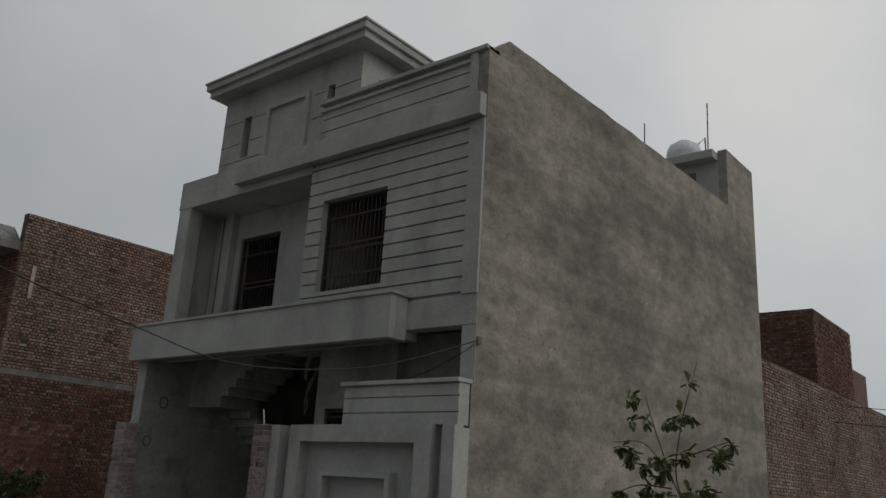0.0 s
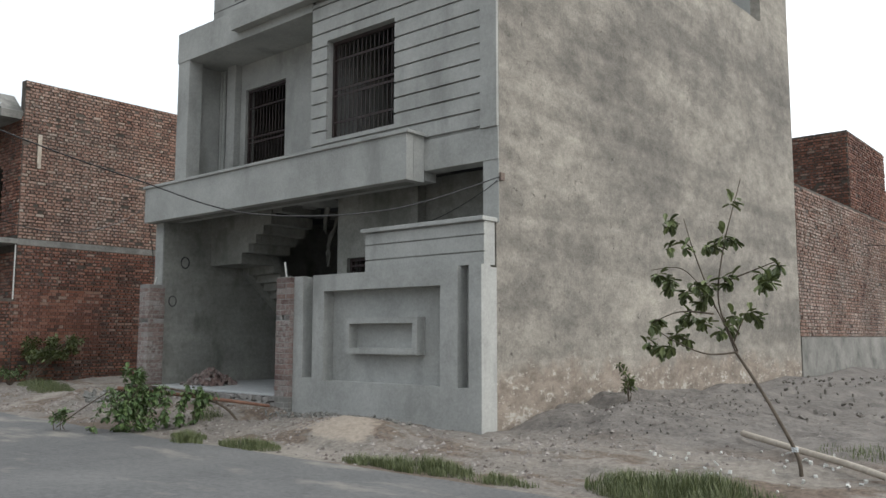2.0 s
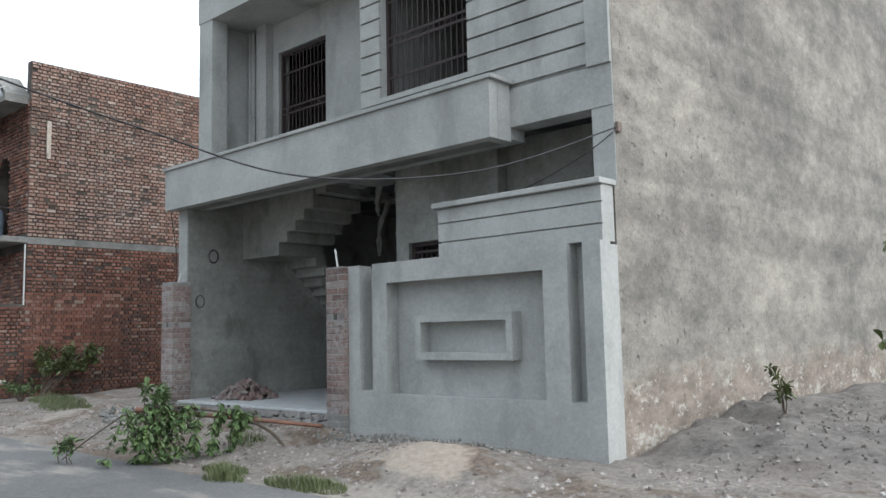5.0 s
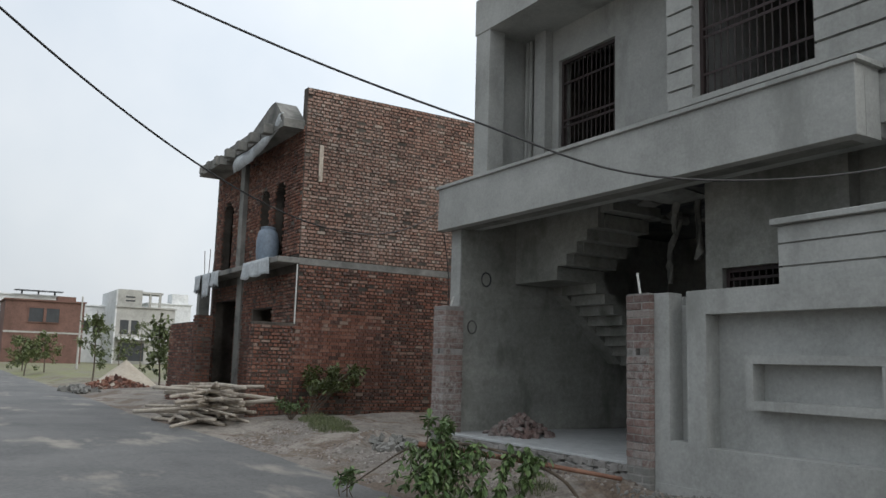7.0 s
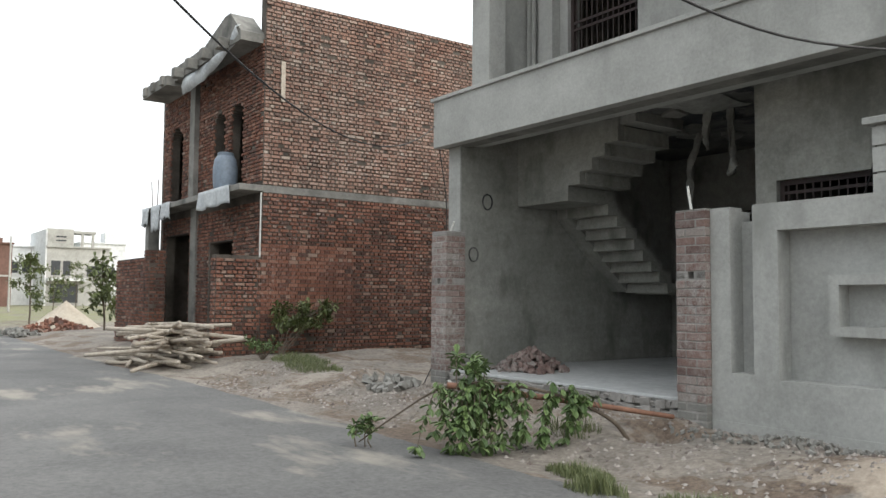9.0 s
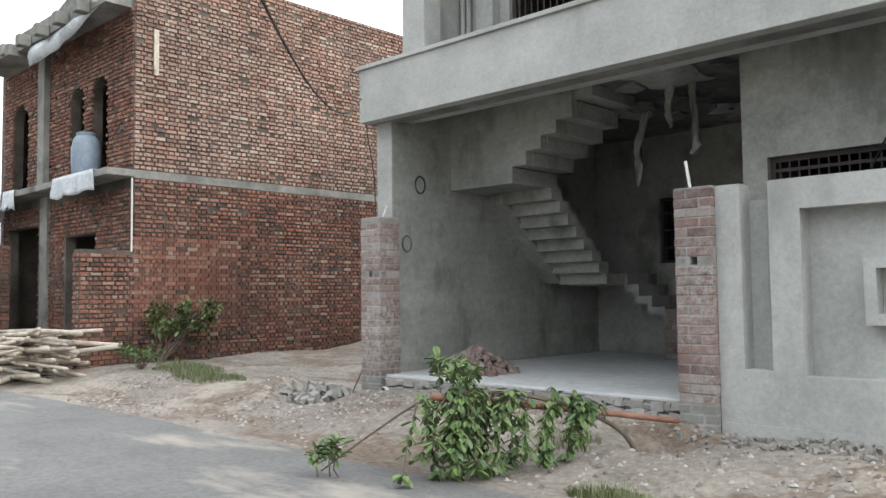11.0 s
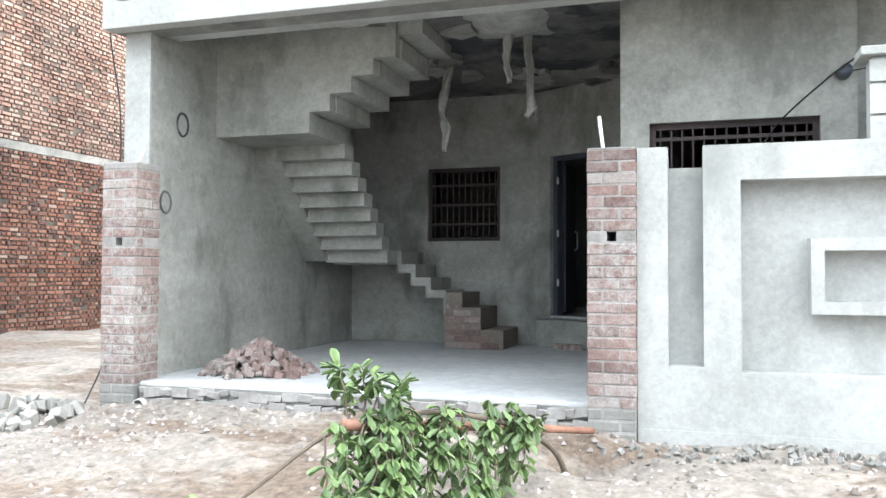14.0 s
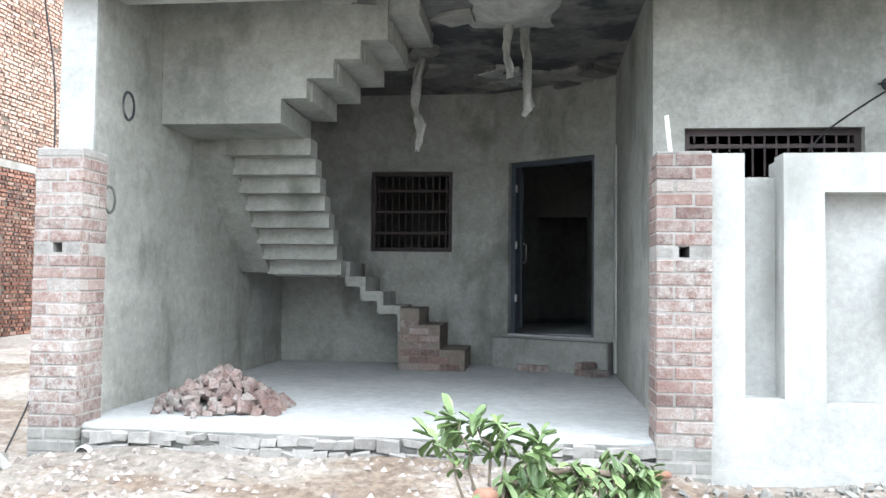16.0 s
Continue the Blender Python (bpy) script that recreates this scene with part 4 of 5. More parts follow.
# cornice with a low gable
part("cornice", extrude_xz([(-29.0, 6.9), (-26.9, 6.9), (-26.9, 7.15), (-29.0, 7.2)], BY - 0.75, BY), M_CONC, bhouse)
part("cornice", extrude_xz([(-27.1, 7.0), (BX - 0.05, 7.0), (BX - 0.05, 7.2), (-23.1, 7.75), (-23.4, 7.75), (-24.7, 7.38), (-27.1, 7.36)], BY - 0.55, BY - 0.001), M_CONC, bhouse, "raw concrete gable cornice")
for x in (-28.7, -28.0, -27.2, -26.2, -25.2, -24.2, -23.2):
    part("moulding", block(x - 0.12, x + 0.12, BY - 0.82, BY - 0.56, 6.93, 7.18, 0.02), M_CONC, bhouse)
pd = bmesh.new()
tube(pd, ((BX + 0.03, BY - 0.04, 2.3), (BX + 0.03, BY - 0.04, 3.7)), 0.018)
part("drain_pipe", pd, M_PVC, bhouse)
for i, (x, lean) in enumerate(((-29.3, -0.3), (-28.9, 0.1), (-28.5, 0.35))):
    bm = bmesh.new()
    tube(bm, ((x, BY - 0.3, 3.8), (x + lean * 0.6, BY - 0.3, 4.7)), 0.012, sides=5)
    part("rebar", bm, M_STEEL, bhouse)

# its low front walls
yard = thing("yard_wall", (-22.4, 8.7, 0.1), "low unplastered red brick yard wall", "wall", kind="structure")
part("wall_core", wall_y(BX - 0.22, BX - 0.001, 8.25, BY - 0.002, -0.1, 2.32), M_JOINT, yard)
brick_face("brickwork", yard, brick_run(BX, 8.25, BY - 0.01, 0.05, 2.32, never, 3, "x"))
brick_face("brickwork", yard, brick_run(8.25, BX - 0.22, BX, 0.05, 2.32, never, 4, "y"))
part("wall_core", wall_x(-30.2, -27.1, 8.27, 8.49, -0.1, 2.45), M_JOINT, yard)
brick_face("brickwork", yard, brick_run(8.27, -30.2, -27.1, 0.05, 2.45, never, 5, "y"))
part("wall_core", block(-26.95, -26.55, 8.1, 8.5, -0.1, 2.6), M_JOINT, yard)
brick_face("brickwork", yard, brick_run(8.1, -26.95, -26.55, 0.05, 2.6, never, 6, "y"))
brick_face("brickwork", yard, brick_run(-26.55, 8.1, 8.5, 0.05, 2.6, never, 7, "x"))

# brick house behind, beyond the side wall
rear = thing("rear_brick_house", (-8, 28, 0.1), "unplastered brick house with grey plastered foot", "house")
RX = -6.968
part("side_wall", wall_y(RX - 0.23, RX, 21.42, 36.0, -0.2, 5.2), M_JOINT, rear)
brick_face("brickwork", rear, brick_run(RX, 21.42, 36.0, 1.4, 5.2, never, 8, "x"), "mortar-smeared red bricks", M_BRICKS_LIMED)
part("plaster_foot", block(RX - 0.02, RX + 0.05, 21.42, 36.0, -0.3, 1.38), M_CONC, rear, "grey plastered wall foot")
part("upper_block", block(-13.0, RX - 0.003, 26.6, 31.0, 5.0, 7.55), M_JOINT, rear)
brick_face("brickwork", rear, brick_run(26.6, -13.0, RX, 5.2, 7.55, never, 10, "y"))
brick_face("brickwork", rear, brick_run(RX - 0.003, 26.6, 31.0, 5.2, 7.55, never, 11, "x"))
part("upper_block", block(-13.0, RX - 0.004, 31.0, 33.0, 5.0, 6.3), M_FARBRICK, rear)
part("roof", block(-13.0, RX - 0.23, 21.5, 36.0, 4.6, 4.8), M_CONC, rear)


# ---- cables ----
def spline(points, n=8):
    pts = [Vector(p) for p in points]
    out = []
    for i in range(len(pts) - 1):
        p0, p1, p2, p3 = pts[max(i - 1, 0)], pts[i], pts[i + 1], pts[min(i + 2, len(pts) - 1)]
        for k in range(n):
            t = k / n
            out.append(0.5 * ((2 * p1) + (p2 - p0) * t + (2 * p0 - 5 * p1 + 4 * p2 - p3) * t * t + (3 * p1 - p0 - 3 * p2 + p3) * t ** 3))
    out.append(pts[-1])
    return out


def cable(points, radius, label, material=None):
    bm = bmesh.new()
    tube(bm, spline(points), radius, sides=6)
    return tagged(part("cable", bm, material or M_CABLE, None, "", True), label, "cable")


cable(((-6.92, 9.24, 3.52), (-7.45, 7.65, 2.93), (-8.0, 6.0, 2.74), (-8.4, 4.8, 3.01), (-8.8, 3.6, 3.37), (-9.3, 2.1, 3.95), (-10.0, 0.0, 4.9), (-11.2, -3.4, 7.0)), 0.008, "sagging black service cable tied to house corner")
cable(((-6.925, 9.22, 3.50), (-7.15, 9.12, 3.32), (-7.7, 9.1, 3.1), (-8.4, 9.3, 3.0), (-9.2, 9.84, 3.0)), 0.006, "thin black cable slung to front room wall")
cable([(-15.5 + 0.7071 * d, 9.0 - 0.7071 * d, 4.01 - 0.401 * d + 0.0328 * d * d) for d in (0.2, 1.5, 3.0, 4.5, 6.0, 7.5, 9.0, 10.5, 12.0, 14.0, 16.0)], 0.007, "black service cable sagging to balcony corner")
cable(((-15.34, 8.9, 3.9), (-15.335, 8.93, 3.5), (-15.275, 8.99, 2.9), (-15.27, 9.0, 2.2), (-15.29, 8.98, 1.2), (-15.27, 8.9, 0.75), (-15.4, 8.7, gz(-15.4, 8.7))), 0.007, "black cable running down beside gate pillar")
cable(((-9.12, 8.9, 2.94), (-9.3, 9.3, 2.86), (-9.6, 9.78, 2.63), (-9.75, 9.9, 2.4)), 0.008, "black cable drooping from wall into barred window")
for z, y in ((4.3, 30.0), (3.6, 28.0)):
    cable(((-6.94, y, z + 0.6), (-2.0, y + 1, z + 0.3), (6.0, y + 2, z + 0.9)), 0.012, "black cable strung behind the plot")
hk = bmesh.new()
slab(hk, -6.935, -6.90, 9.19, 9.27, 3.46, 3.56)
tagged(part("cable_bracket", hk, M_STEEL), "small rusty cable bracket on house corner", "bracket")
mb = bmesh.new()
tube(mb, ((-9.12, 9.72, 3.0), (-9.12, 9.858, 3.0)), 0.05, sides=12)
tagged(part("junction_box", mb, M_DARKFRAME, None, "", True), "dark round junction box on grey wall", "junction box")


# ---- water tank on the stair head ----
def lathe(profile, cx, cy, sides=24):
    bm = bmesh.new()
    rings = [[bm.verts.new((cx + r * math.cos(k * math.tau / sides), cy + r * math.sin(k * math.tau / sides), z)) for k in range(sides)] for r, z in profile]
    for a, b in zip(rings, rings[1:]):
        for k in range(sides):
            bm.faces.new((a[k], a[(k + 1) % sides], b[(k + 1) % sides], b[k]))
    bm.faces.new(list(reversed(rings[0])))
    bm.faces.new(rings[-1])
    return bm


tank = thing("water_tank", (-8.35, 20.2, 10.22), "white ribbed plastic water tank on stair-head roof", "water tank")
part("body", lathe(((0.44, 10.22), (0.47, 10.26), (0.45, 10.40), (0.48, 10.44), (0.45, 10.58), (0.48, 10.62), (0.46, 10.78), (0.40, 10.92), (0.25, 11.0)), -8.35, 20.2), M_WHITE, tank, "", True)
part("lid", lathe(((0.20, 11.0), (0.20, 11.05), (0.14, 11.08)), -8.35, 20.2), M_WHITE, tank)
inlet = bmesh.new()
tube(inlet, ((-7.95, 20.2, 10.9), (-7.75, 20.2, 11.05), (-7.72, 20.2, 10.2)), 0.02)
part("inlet_pipe", inlet, M_STEEL, tank)
for x, y, z0, z1 in ((-9.15, 19.4, 10.2, 11.5), (-7.45, 19.6, 10.2, 11.75), (-9.6, 19.3, 10.2, 11.0)):
    bm = bmesh.new()
    tube(bm, ((x, y, z0 - 0.02), (x + 0.02, y, z1)), 0.018, sides=6)
    tagged(part("rebar", bm, M_STEEL), "upright rusty reinforcing bar on roof", "rebar", "roof rebars")


# ---- leaves ----
def leaf(bm, base, way, up, length, width):
    """One folded leaf, broad towards its tip."""
    way = way.normalized()
    side = way.cross(up)
    side = side.normalized() if side.length > 1e-4 else Vector((1, 0, 0))
    nor = side.cross(way)
    rim = ((0.0, 0.0), (0.35, 0.30), (0.68, 0.5), (0.9, 0.34), (1.0, 0.0))
    mid = [bm.verts.new(base + way * length * a - nor * width * (0.15 + 0.25 * a * a)) for a, _ in rim]
    for sgn in (1, -1):
        edge = [bm.verts.new(base + way * length * a + side * width * w * sgn + nor * width * (0.10 - 0.25 * a * a)) for a, w in rim[1:4]]
        loop = [mid[0]] + edge + [mid[4]]
        order = [mid[4], mid[3], mid[2], mid[1]] if True else []
        f = loop + order[1:]
        bm.faces.new(f if sgn > 0 else list(reversed(f)))


def whorl(bm, rng, tip, way, count, size, droop):
    way = way.normalized()
    a = way.orthogonal().normalized()
    b = way.cross(a)
    for k in range(count):
        ang = k * math.tau / count + rng.uniform(-0.4, 0.4)
        out = (a * math.cos(ang) + b * math.sin(ang)) * rng.uniform(0.6, 1.1) + way * rng.uniform(0.1, 0.9) + Vector((0, 0, -droop * rng.uniform(0.4, 1.2)))
        s = size * rng.uniform(0.65, 1.15)
        leaf(bm, tip - way * rng.uniform(0, size * 0.8), out, Vector((0, 0, 1)) + out * 0.05, s, s * 0.5)


def wander(rng, a, b, sag, n=6):
    a, b = Vector(a), Vector(b)
    return [a.lerp(b, i / n) + Vector((rng.uniform(-1, 1), rng.uniform(-1, 1), rng.uniform(-1, 1))) * (0.03 if 0 < i < n else 0) + Vector((0, 0, sag * math.sin(math.pi * i / n))) for i in range(n + 1)]


def sapling():
    rng = random.Random(21)
    base = Vector((-2.87, 8.12, gz(-2.87, 8.12) - 0.03))
    t = thing("sapling", base, "thin leaning sapling tied to a bamboo stake", "tree")
    trunk = bmesh.new()
    fork = Vector((-3.42, 8.14, 1.24))
    tube(trunk, spline((base, (-2.90, 8.12, 0.35), (-3.07, 8.13, 0.68), (-3.25, 8.14, 0.98), fork)), 0.019, 0.013)
    part("trunk", trunk, M_BARK, t, "", True)
    limbs = (((-3.42, 8.14, 1.24), (-3.55, 8.16, 1.55), (-3.70, 8.2, 1.78), (-3.95, 8.2, 2.05), (-4.25, 8.15, 2.05)),
             ((-3.40, 8.14, 1.25), (-3.55, 8.1, 1.7), (-3.50, 8.12, 2.2), (-3.38, 8.1, 2.6), (-3.30, 8.1, 2.86)),
             ((-3.40, 8.14, 1.24), (-3.62, 8.0, 1.22), (-3.85, 7.95, 1.30), (-4.05, 7.9, 1.42)),
             ((-3.60, 8.15, 1.65), (-3.82, 8.2, 2.2), (-3.92, 8.2, 2.55)),
             ((-3.50, 8.12, 1.9), (-3.25, 8.2, 2.0), (-3.02, 8.2, 2.08)),
             ((-3.62, 8.15, 1.6), (-3.90, 8.0, 1.62), (-4.15, 7.95, 1.52)),
             ((-3.45, 8.15, 1.3), (-3.32, 8.1, 1.55), (-3.20, 8.1, 1.62)))
    crown = bmesh.new()
    for L in limbs:
        bm = bmesh.new()
        pts = spline(L, 5)
        tube(bm, pts, 0.010, 0.003, 6)
        part("limb", bm, M_BARK, t, "", True)
    spots = ((-4.15, 2.02, 7), (-4.0, 1.92, 8), (-3.85, 1.85, 9), (-3.72, 1.78, 9), (-4.1, 1.55, 8), (-3.98, 1.42, 9), (-3.88, 1.62, 9), (-3.75, 1.58, 8), (-4.05, 1.30, 8), (-4.2, 1.36, 6), (-3.92, 2.52, 7), (-4.0, 2.28, 4), (-3.62, 2.32, 6), (-3.48, 2.34, 6), (-3.72, 2.28, 4), (-3.05, 2.06, 8), (-3.0, 1.9, 7), (-3.14, 1.96, 5), (-3.35, 1.58, 5), (-3.22, 1.62, 6), (-3.45, 1.5, 4), (-3.6, 1.92, 8), (-3.45, 1.95, 6), (-3.32, 2.66, 3), (-3.6, 1.45, 5))
    for x, z, c in spots:
        tip = Vector((x + rng.uniform(-0.04, 0.04), 8.1 + rng.uniform(-0.22, 0.2), z))
        whorl(crown, rng, tip, Vector((rng.uniform(-1, 1), rng.uniform(-1, 0.6), rng.uniform(-0.1, 0.8))), c + 7, 0.12, 0.75)
        if c > 5:
            whorl(crown, rng, tip + Vector((rng.uniform(-0.09, 0.09), rng.uniform(-0.1, 0.1), -0.07)), Vector((rng.uniform(-1, 1), rng.uniform(-1, 1), -0.2)), c + 6, 0.11, 0.8)
    part("crown", crown, M_LEAF, t)
    tie = bmesh.new()
    for k in range(3):
        tube(tie, [(-2.92 + 0.026 * math.cos(a), 8.13 + 0.026 * math.sin(a), 0.38 + 0.015 * k) for a in [i * math.tau / 10 for i in range(11)]], 0.006, sides=5)
    part("tie", tie, M_CLOTH, t)


sapling()
stake = bmesh.new()
tube(stake, spline(((-4.05, 9.9, gz(-4.05, 9.9) + 0.08), (-3.2, 9.0, gz(-3.2, 9.0) + 0.07), (-2.3, 8.2, gz(-2.3, 8.2) + 0.06), (-1.6, 7.7, gz(-1.6, 7.7) + 0.03))), 0.035, 0.028, 8)
tagged(part("fallen_pole", stake, M_POLE, None, "", True), "bare wooden pole lying on grey soil heap", "pole")


def cut_branch():
    rng = random.Random(5)
    root = (-11.05, 8.1, gz(-11.05, 8.1))
    t = thing("cut_branch", root, "cut leafy green branch dumped at the roadside", "branch")
    main = spline(((-11.05, 8.1, root[2] - 0.02), (-11.12, 7.9, 0.30), (-11.35, 7.5, 0.52), (-11.7, 7.0, 0.64), (-12.0, 6.6, 0.60), (-12.3, 6.3, 0.35), (-12.62, 6.05, 0.06)), 6)
    bm = bmesh.new()
    tube(bm, main, 0.022, 0.006)
    part("stem", bm, M_BARK, t, "", True)
    crown = bmesh.new()
    # shoots standing above the stem
    shoots = [((-12.0, 6.75, 0.6), (-12.16, 6.85, 0.95), 7), ((-11.95, 6.8, 0.62), (-12.02, 7.0, 0.93), 7), ((-11.9, 6.8, 0.62), (-11.9, 6.95, 0.90), 6), ((-11.8, 6.9, 0.62), (-11.75, 6.9, 0.90), 7), ((-11.85, 6.8, 0.62), (-11.72, 6.75, 0.82), 6), ((-12.05, 6.9, 0.5), (-12.25, 7.2, 0.82), 6)]
    # shoots drooping to the earth
    for i in range(58):
        k = rng.choice((rng.uniform(0.24, 0.40), rng.uniform(0.44, 0.62), rng.uniform(0.5, 0.72)))
        p = main[int(k * (len(main) - 1))]
        low = rng.uniform(0.02, 0.45)
        off = Vector((rng.uniform(-0.16, 0.16), rng.uniform(-0.42, 0.10), 0))
        if k < 0.4:
            off *= 0.55
        q = Vector((p.x + off.x, p.y + off.y, low + max(0.0, gz(p.x + off.x, p.y + off.y))))
        shoots.append((p, q, 8))
    for a in ((-12.55, 6.08), (-12.62, 6.02), (-12.5, 6.12)):
        shoots.append(((a[0], a[1], 0.02), (a[0] + rng.uniform(-0.08, 0.08), a[1] + rng.uniform(-0.05, 0.05), rng.uniform(0.2, 0.34)), 6))
    for a, b, c in shoots:
        b = Vector(b)
        b.z -= 0.07 * smooth(0.45, 0.8, b.z)
        pts = wander(rng, a, b, 0.08)
        bm = bmesh.new()
        tube(bm, pts, 0.007, 0.003, 5)
        part("twig", bm, M_BARK, t)
        way = pts[-1] - pts[-3]
        whorl(crown, rng, pts[-1], way, c, 0.115, 0.15)
        for k in (2, 3, 4, 5):
            whorl(crown, rng, pts[k], way, 4, 0.095, 0.3)
    part("leaves", crown, M_LEAF_CUT, t)


cut_branch()
rp = bmesh.new()
tube(rp, spline(((-11.98, 6.62, 0.62), (-11.6, 7.3, 0.52), (-11.3, 7.9, 0.42), (-10.95, 8.58, 0.30))), 0.032, 0.024, 10)
tagged(part("red_pole", rp, M_BAMBOO, None, "", True), "reddish-brown wooden pole lying across cut branch", "pole")


def weed(x, y, spread, height, seed, label, material=None, stems=16):
    rng = random.Random(seed)
    z = gz(x, y)
    t = thing("weed", (x, y, z), label, "plant", "roadside weeds")
    lv = bmesh.new()
    for i in range(stems):
        a = rng.uniform(0, math.tau)
        r = spread * math.sqrt(rng.random())
        tip = Vector((x + r * math.cos(a), y + r * math.sin(a), z + height * rng.uniform(0.45, 1.0)))
        pts = wander(rng, (x, y, z - 0.02), tip, 0.05, 4)
        bm = bmesh.new()
        tube(bm, pts, 0.008, 0.003, 5)
        part("stem", bm, M_BARK, t)
        for p in pts[3:]:
            whorl(lv, rng, p, Vector((rng.uniform(-1, 1), rng.uniform(-1, 1), 0.5)), 11, 0.15 * min(1.2, height), 0.4)
    part("leaves", lv, material or M_LEAF_CUT, t)


def wall_bush():
    """A leaning shrub whose crown spreads against the brick wall."""
    rng = random.Random(31)
    base = Vector((-21.5, 9.3, gz(-21.5, 9.3)))
    t = thing("bush", base, "leafy green shrub leaning on brick wall", "bush")
    lv = bmesh.new()
    for i in range(40):
        tip = Vector((-21.95 + rng.uniform(-0.25, 0.35), 10.15 + rng.uniform(-0.75, 0.75), 1.08 + rng.uniform(-0.28, 0.32)))
        pts = wander(rng, base + Vector((0, 0, -0.02)) if i % 4 == 0 else Vector((-21.9, 10.0, 0.85)), tip, 0.10, 4)
        bm = bmesh.new()
        tube(bm, pts, 0.010, 0.003, 5)
        part("stem", bm, M_BARK, t)
        for p in pts[3:]:
            whorl(lv, rng, p, Vector((rng.uniform(-1, 1), rng.uniform(-1, 1), 0.5)), 11, 0.14, 0.5)
    part("leaves", lv, M_LEAF, t)


wall_bush()
weed(-20.7, 8.6, 0.35, 0.5, 32, "thin weedy shrub on bare earth")
weed(-6.1, 11.1, 0.12, 0.6, 33, "small wilting weed on soil heap", M_LEAF, 4)


def grass(patches, seed):
    rng = random.Random(seed)
    verts, faces = [], []
    for cx, cy, rx, ry, count, h in patches:
        for i in range(count * 2):
            a, r = rng.uniform(0, math.tau), math.sqrt(rng.random())
            x, y = cx + rx * r * math.cos(a), cy + ry * r * math.sin(a)
            if noise.noise((x * 3.5, y * 5.0, 2.0)) < rng.uniform(-0.5, 0.25):
                continue
            z = max(gz(x, y), -0.02)
            hh = h * rng.uniform(0.4, 1.7) * (1.1 - r * 0.6)
            d = rng.uniform(0, math.tau)
            lean = Vector((math.cos(d), math.sin(d), 0)) * hh * rng.uniform(0.1, 0.7)
            w = Vector((-math.sin(d), math.cos(d), 0)) * 0.0035
            k = len(verts)
            b = Vector((x, y, z - 0.01))
            m = b + lean * 0.4 + Vector((0, 0, hh * 0.6))
            verts += [tuple(b - w), tuple(b + w), tuple(m + w * 0.8), tuple(m - w * 0.8), tuple(b + lean + Vector((0, 0, hh)))]
            faces += [(k, k + 1, k + 2, k + 3), (k + 3, k + 2, k + 4)]
    me = bpy.data.meshes.new("verge_grass")
    me.from_pydata(verts, [], faces)
    me.materials.append(M_GRASS)
    tagged(new("verge_grass", me), "tufts of green grass along the road edge", "grass", kind="stuff")


grass(((-9.1, 6.85, 0.6, 0.18, 1300, 0.10), (-6.3, 6.95, 0.7, 0.2, 1900, 0.13), (-5.3, 6.9, 0.5, 0.14, 600, 0.08), (-3.6, 7.25, 0.9, 0.4, 3200, 0.15), (-7.1, 6.9, 0.3, 0.15, 300, 0.1), (-10.6, 6.95, 0.35, 0.18, 1000, 0.10), (-2.0, 9.6, 1.2, 0.6, 700, 0.10), (-18.6, 8.6, 0.9, 0.35, 1200, 0.12), (-10.1, 6.6, 0.3, 0.15, 700, 0.12), (-19.9, 9.0, 0.8, 0.5, 1100, 0.14), (-11.6, 7.9, 0.3, 0.2, 200, 0.15)), 3)


# ---- rubble and litter ----
def heap(name, label, part_name, cx, cy, rx, ry, top, count, size, material, seed, base=None):
    rng = random.Random(seed)
    z0 = base if base is not None else gz(cx, cy)
    t = thing(name, (cx, cy, z0), label, "rubble")
    shapes = [mesh_of(part_name, angular(rng, size * rng.uniform(0.7, 1.3), size * rng.uniform(0.55, 0.9), size * rng.uniform(0.35, 0.7), 0.45), material) for i in range(8)]
    for i in range(count):
        r = math.sqrt(rng.random()) * (1.0 if i > count * 0.1 else 1.25)
        a = rng.uniform(0, math.tau)
        x, y = cx + rx * r * math.cos(a), cy + ry * r * math.sin(a)
        zz = (base if base is not None else gz(x, y)) + max(0, 1 - r) * top * rng.uniform(0.75, 1.0) + size * 0.35
        o = adopt(new(part_name, rng.choice(shapes)), t)
        s = rng.uniform(0.55, 1.2)
        o.matrix_basis = pose(x, y, zz, rng.uniform(0, 360), rng.uniform(0, 360), rng.uniform(0, 360)) @ Matrix.Diagonal((s, s, s, 1))
    return t


heap("brickbat_heap", "small heap of broken bricks on porch floor", "brickbat", -14.2, 9.66, 0.52, 0.44, 0.30, 230, 0.058, M_BRICK_PALE, 41, 0.46)
heap("mortar_rubble", "pale mortar lumps beside gate pillar", "lump", -15.65, 8.35, 0.55, 0.35, 0.12, 45, 0.075, M_CONC, 42)
heap("brick_crumbs", "scattered brick crumbs before boundary wall", "crumb", -9.3, 8.45, 1.5, 0.28, 0.03, 200, 0.028, M_CONC, 43)
heap("spoil_clods", "grey soil clods along house wall", "clod", -5.5, 11.0, 1.3, 2.4, 0.03, 290, 0.016, M_GREYHEAP, 44)
heap("far_clods", "dark soil clods dumped behind the plot", "clod", -4.0, 17.0, 2.4, 4.5, 0.2, 260, 0.035, M_GREYHEAP, 45)
heap("litter", "scraps of white plaster on the verge", "scrap", -3.4, 8.3, 1.1, 0.8, 0.01, 40, 0.024, M_PVC, 46)
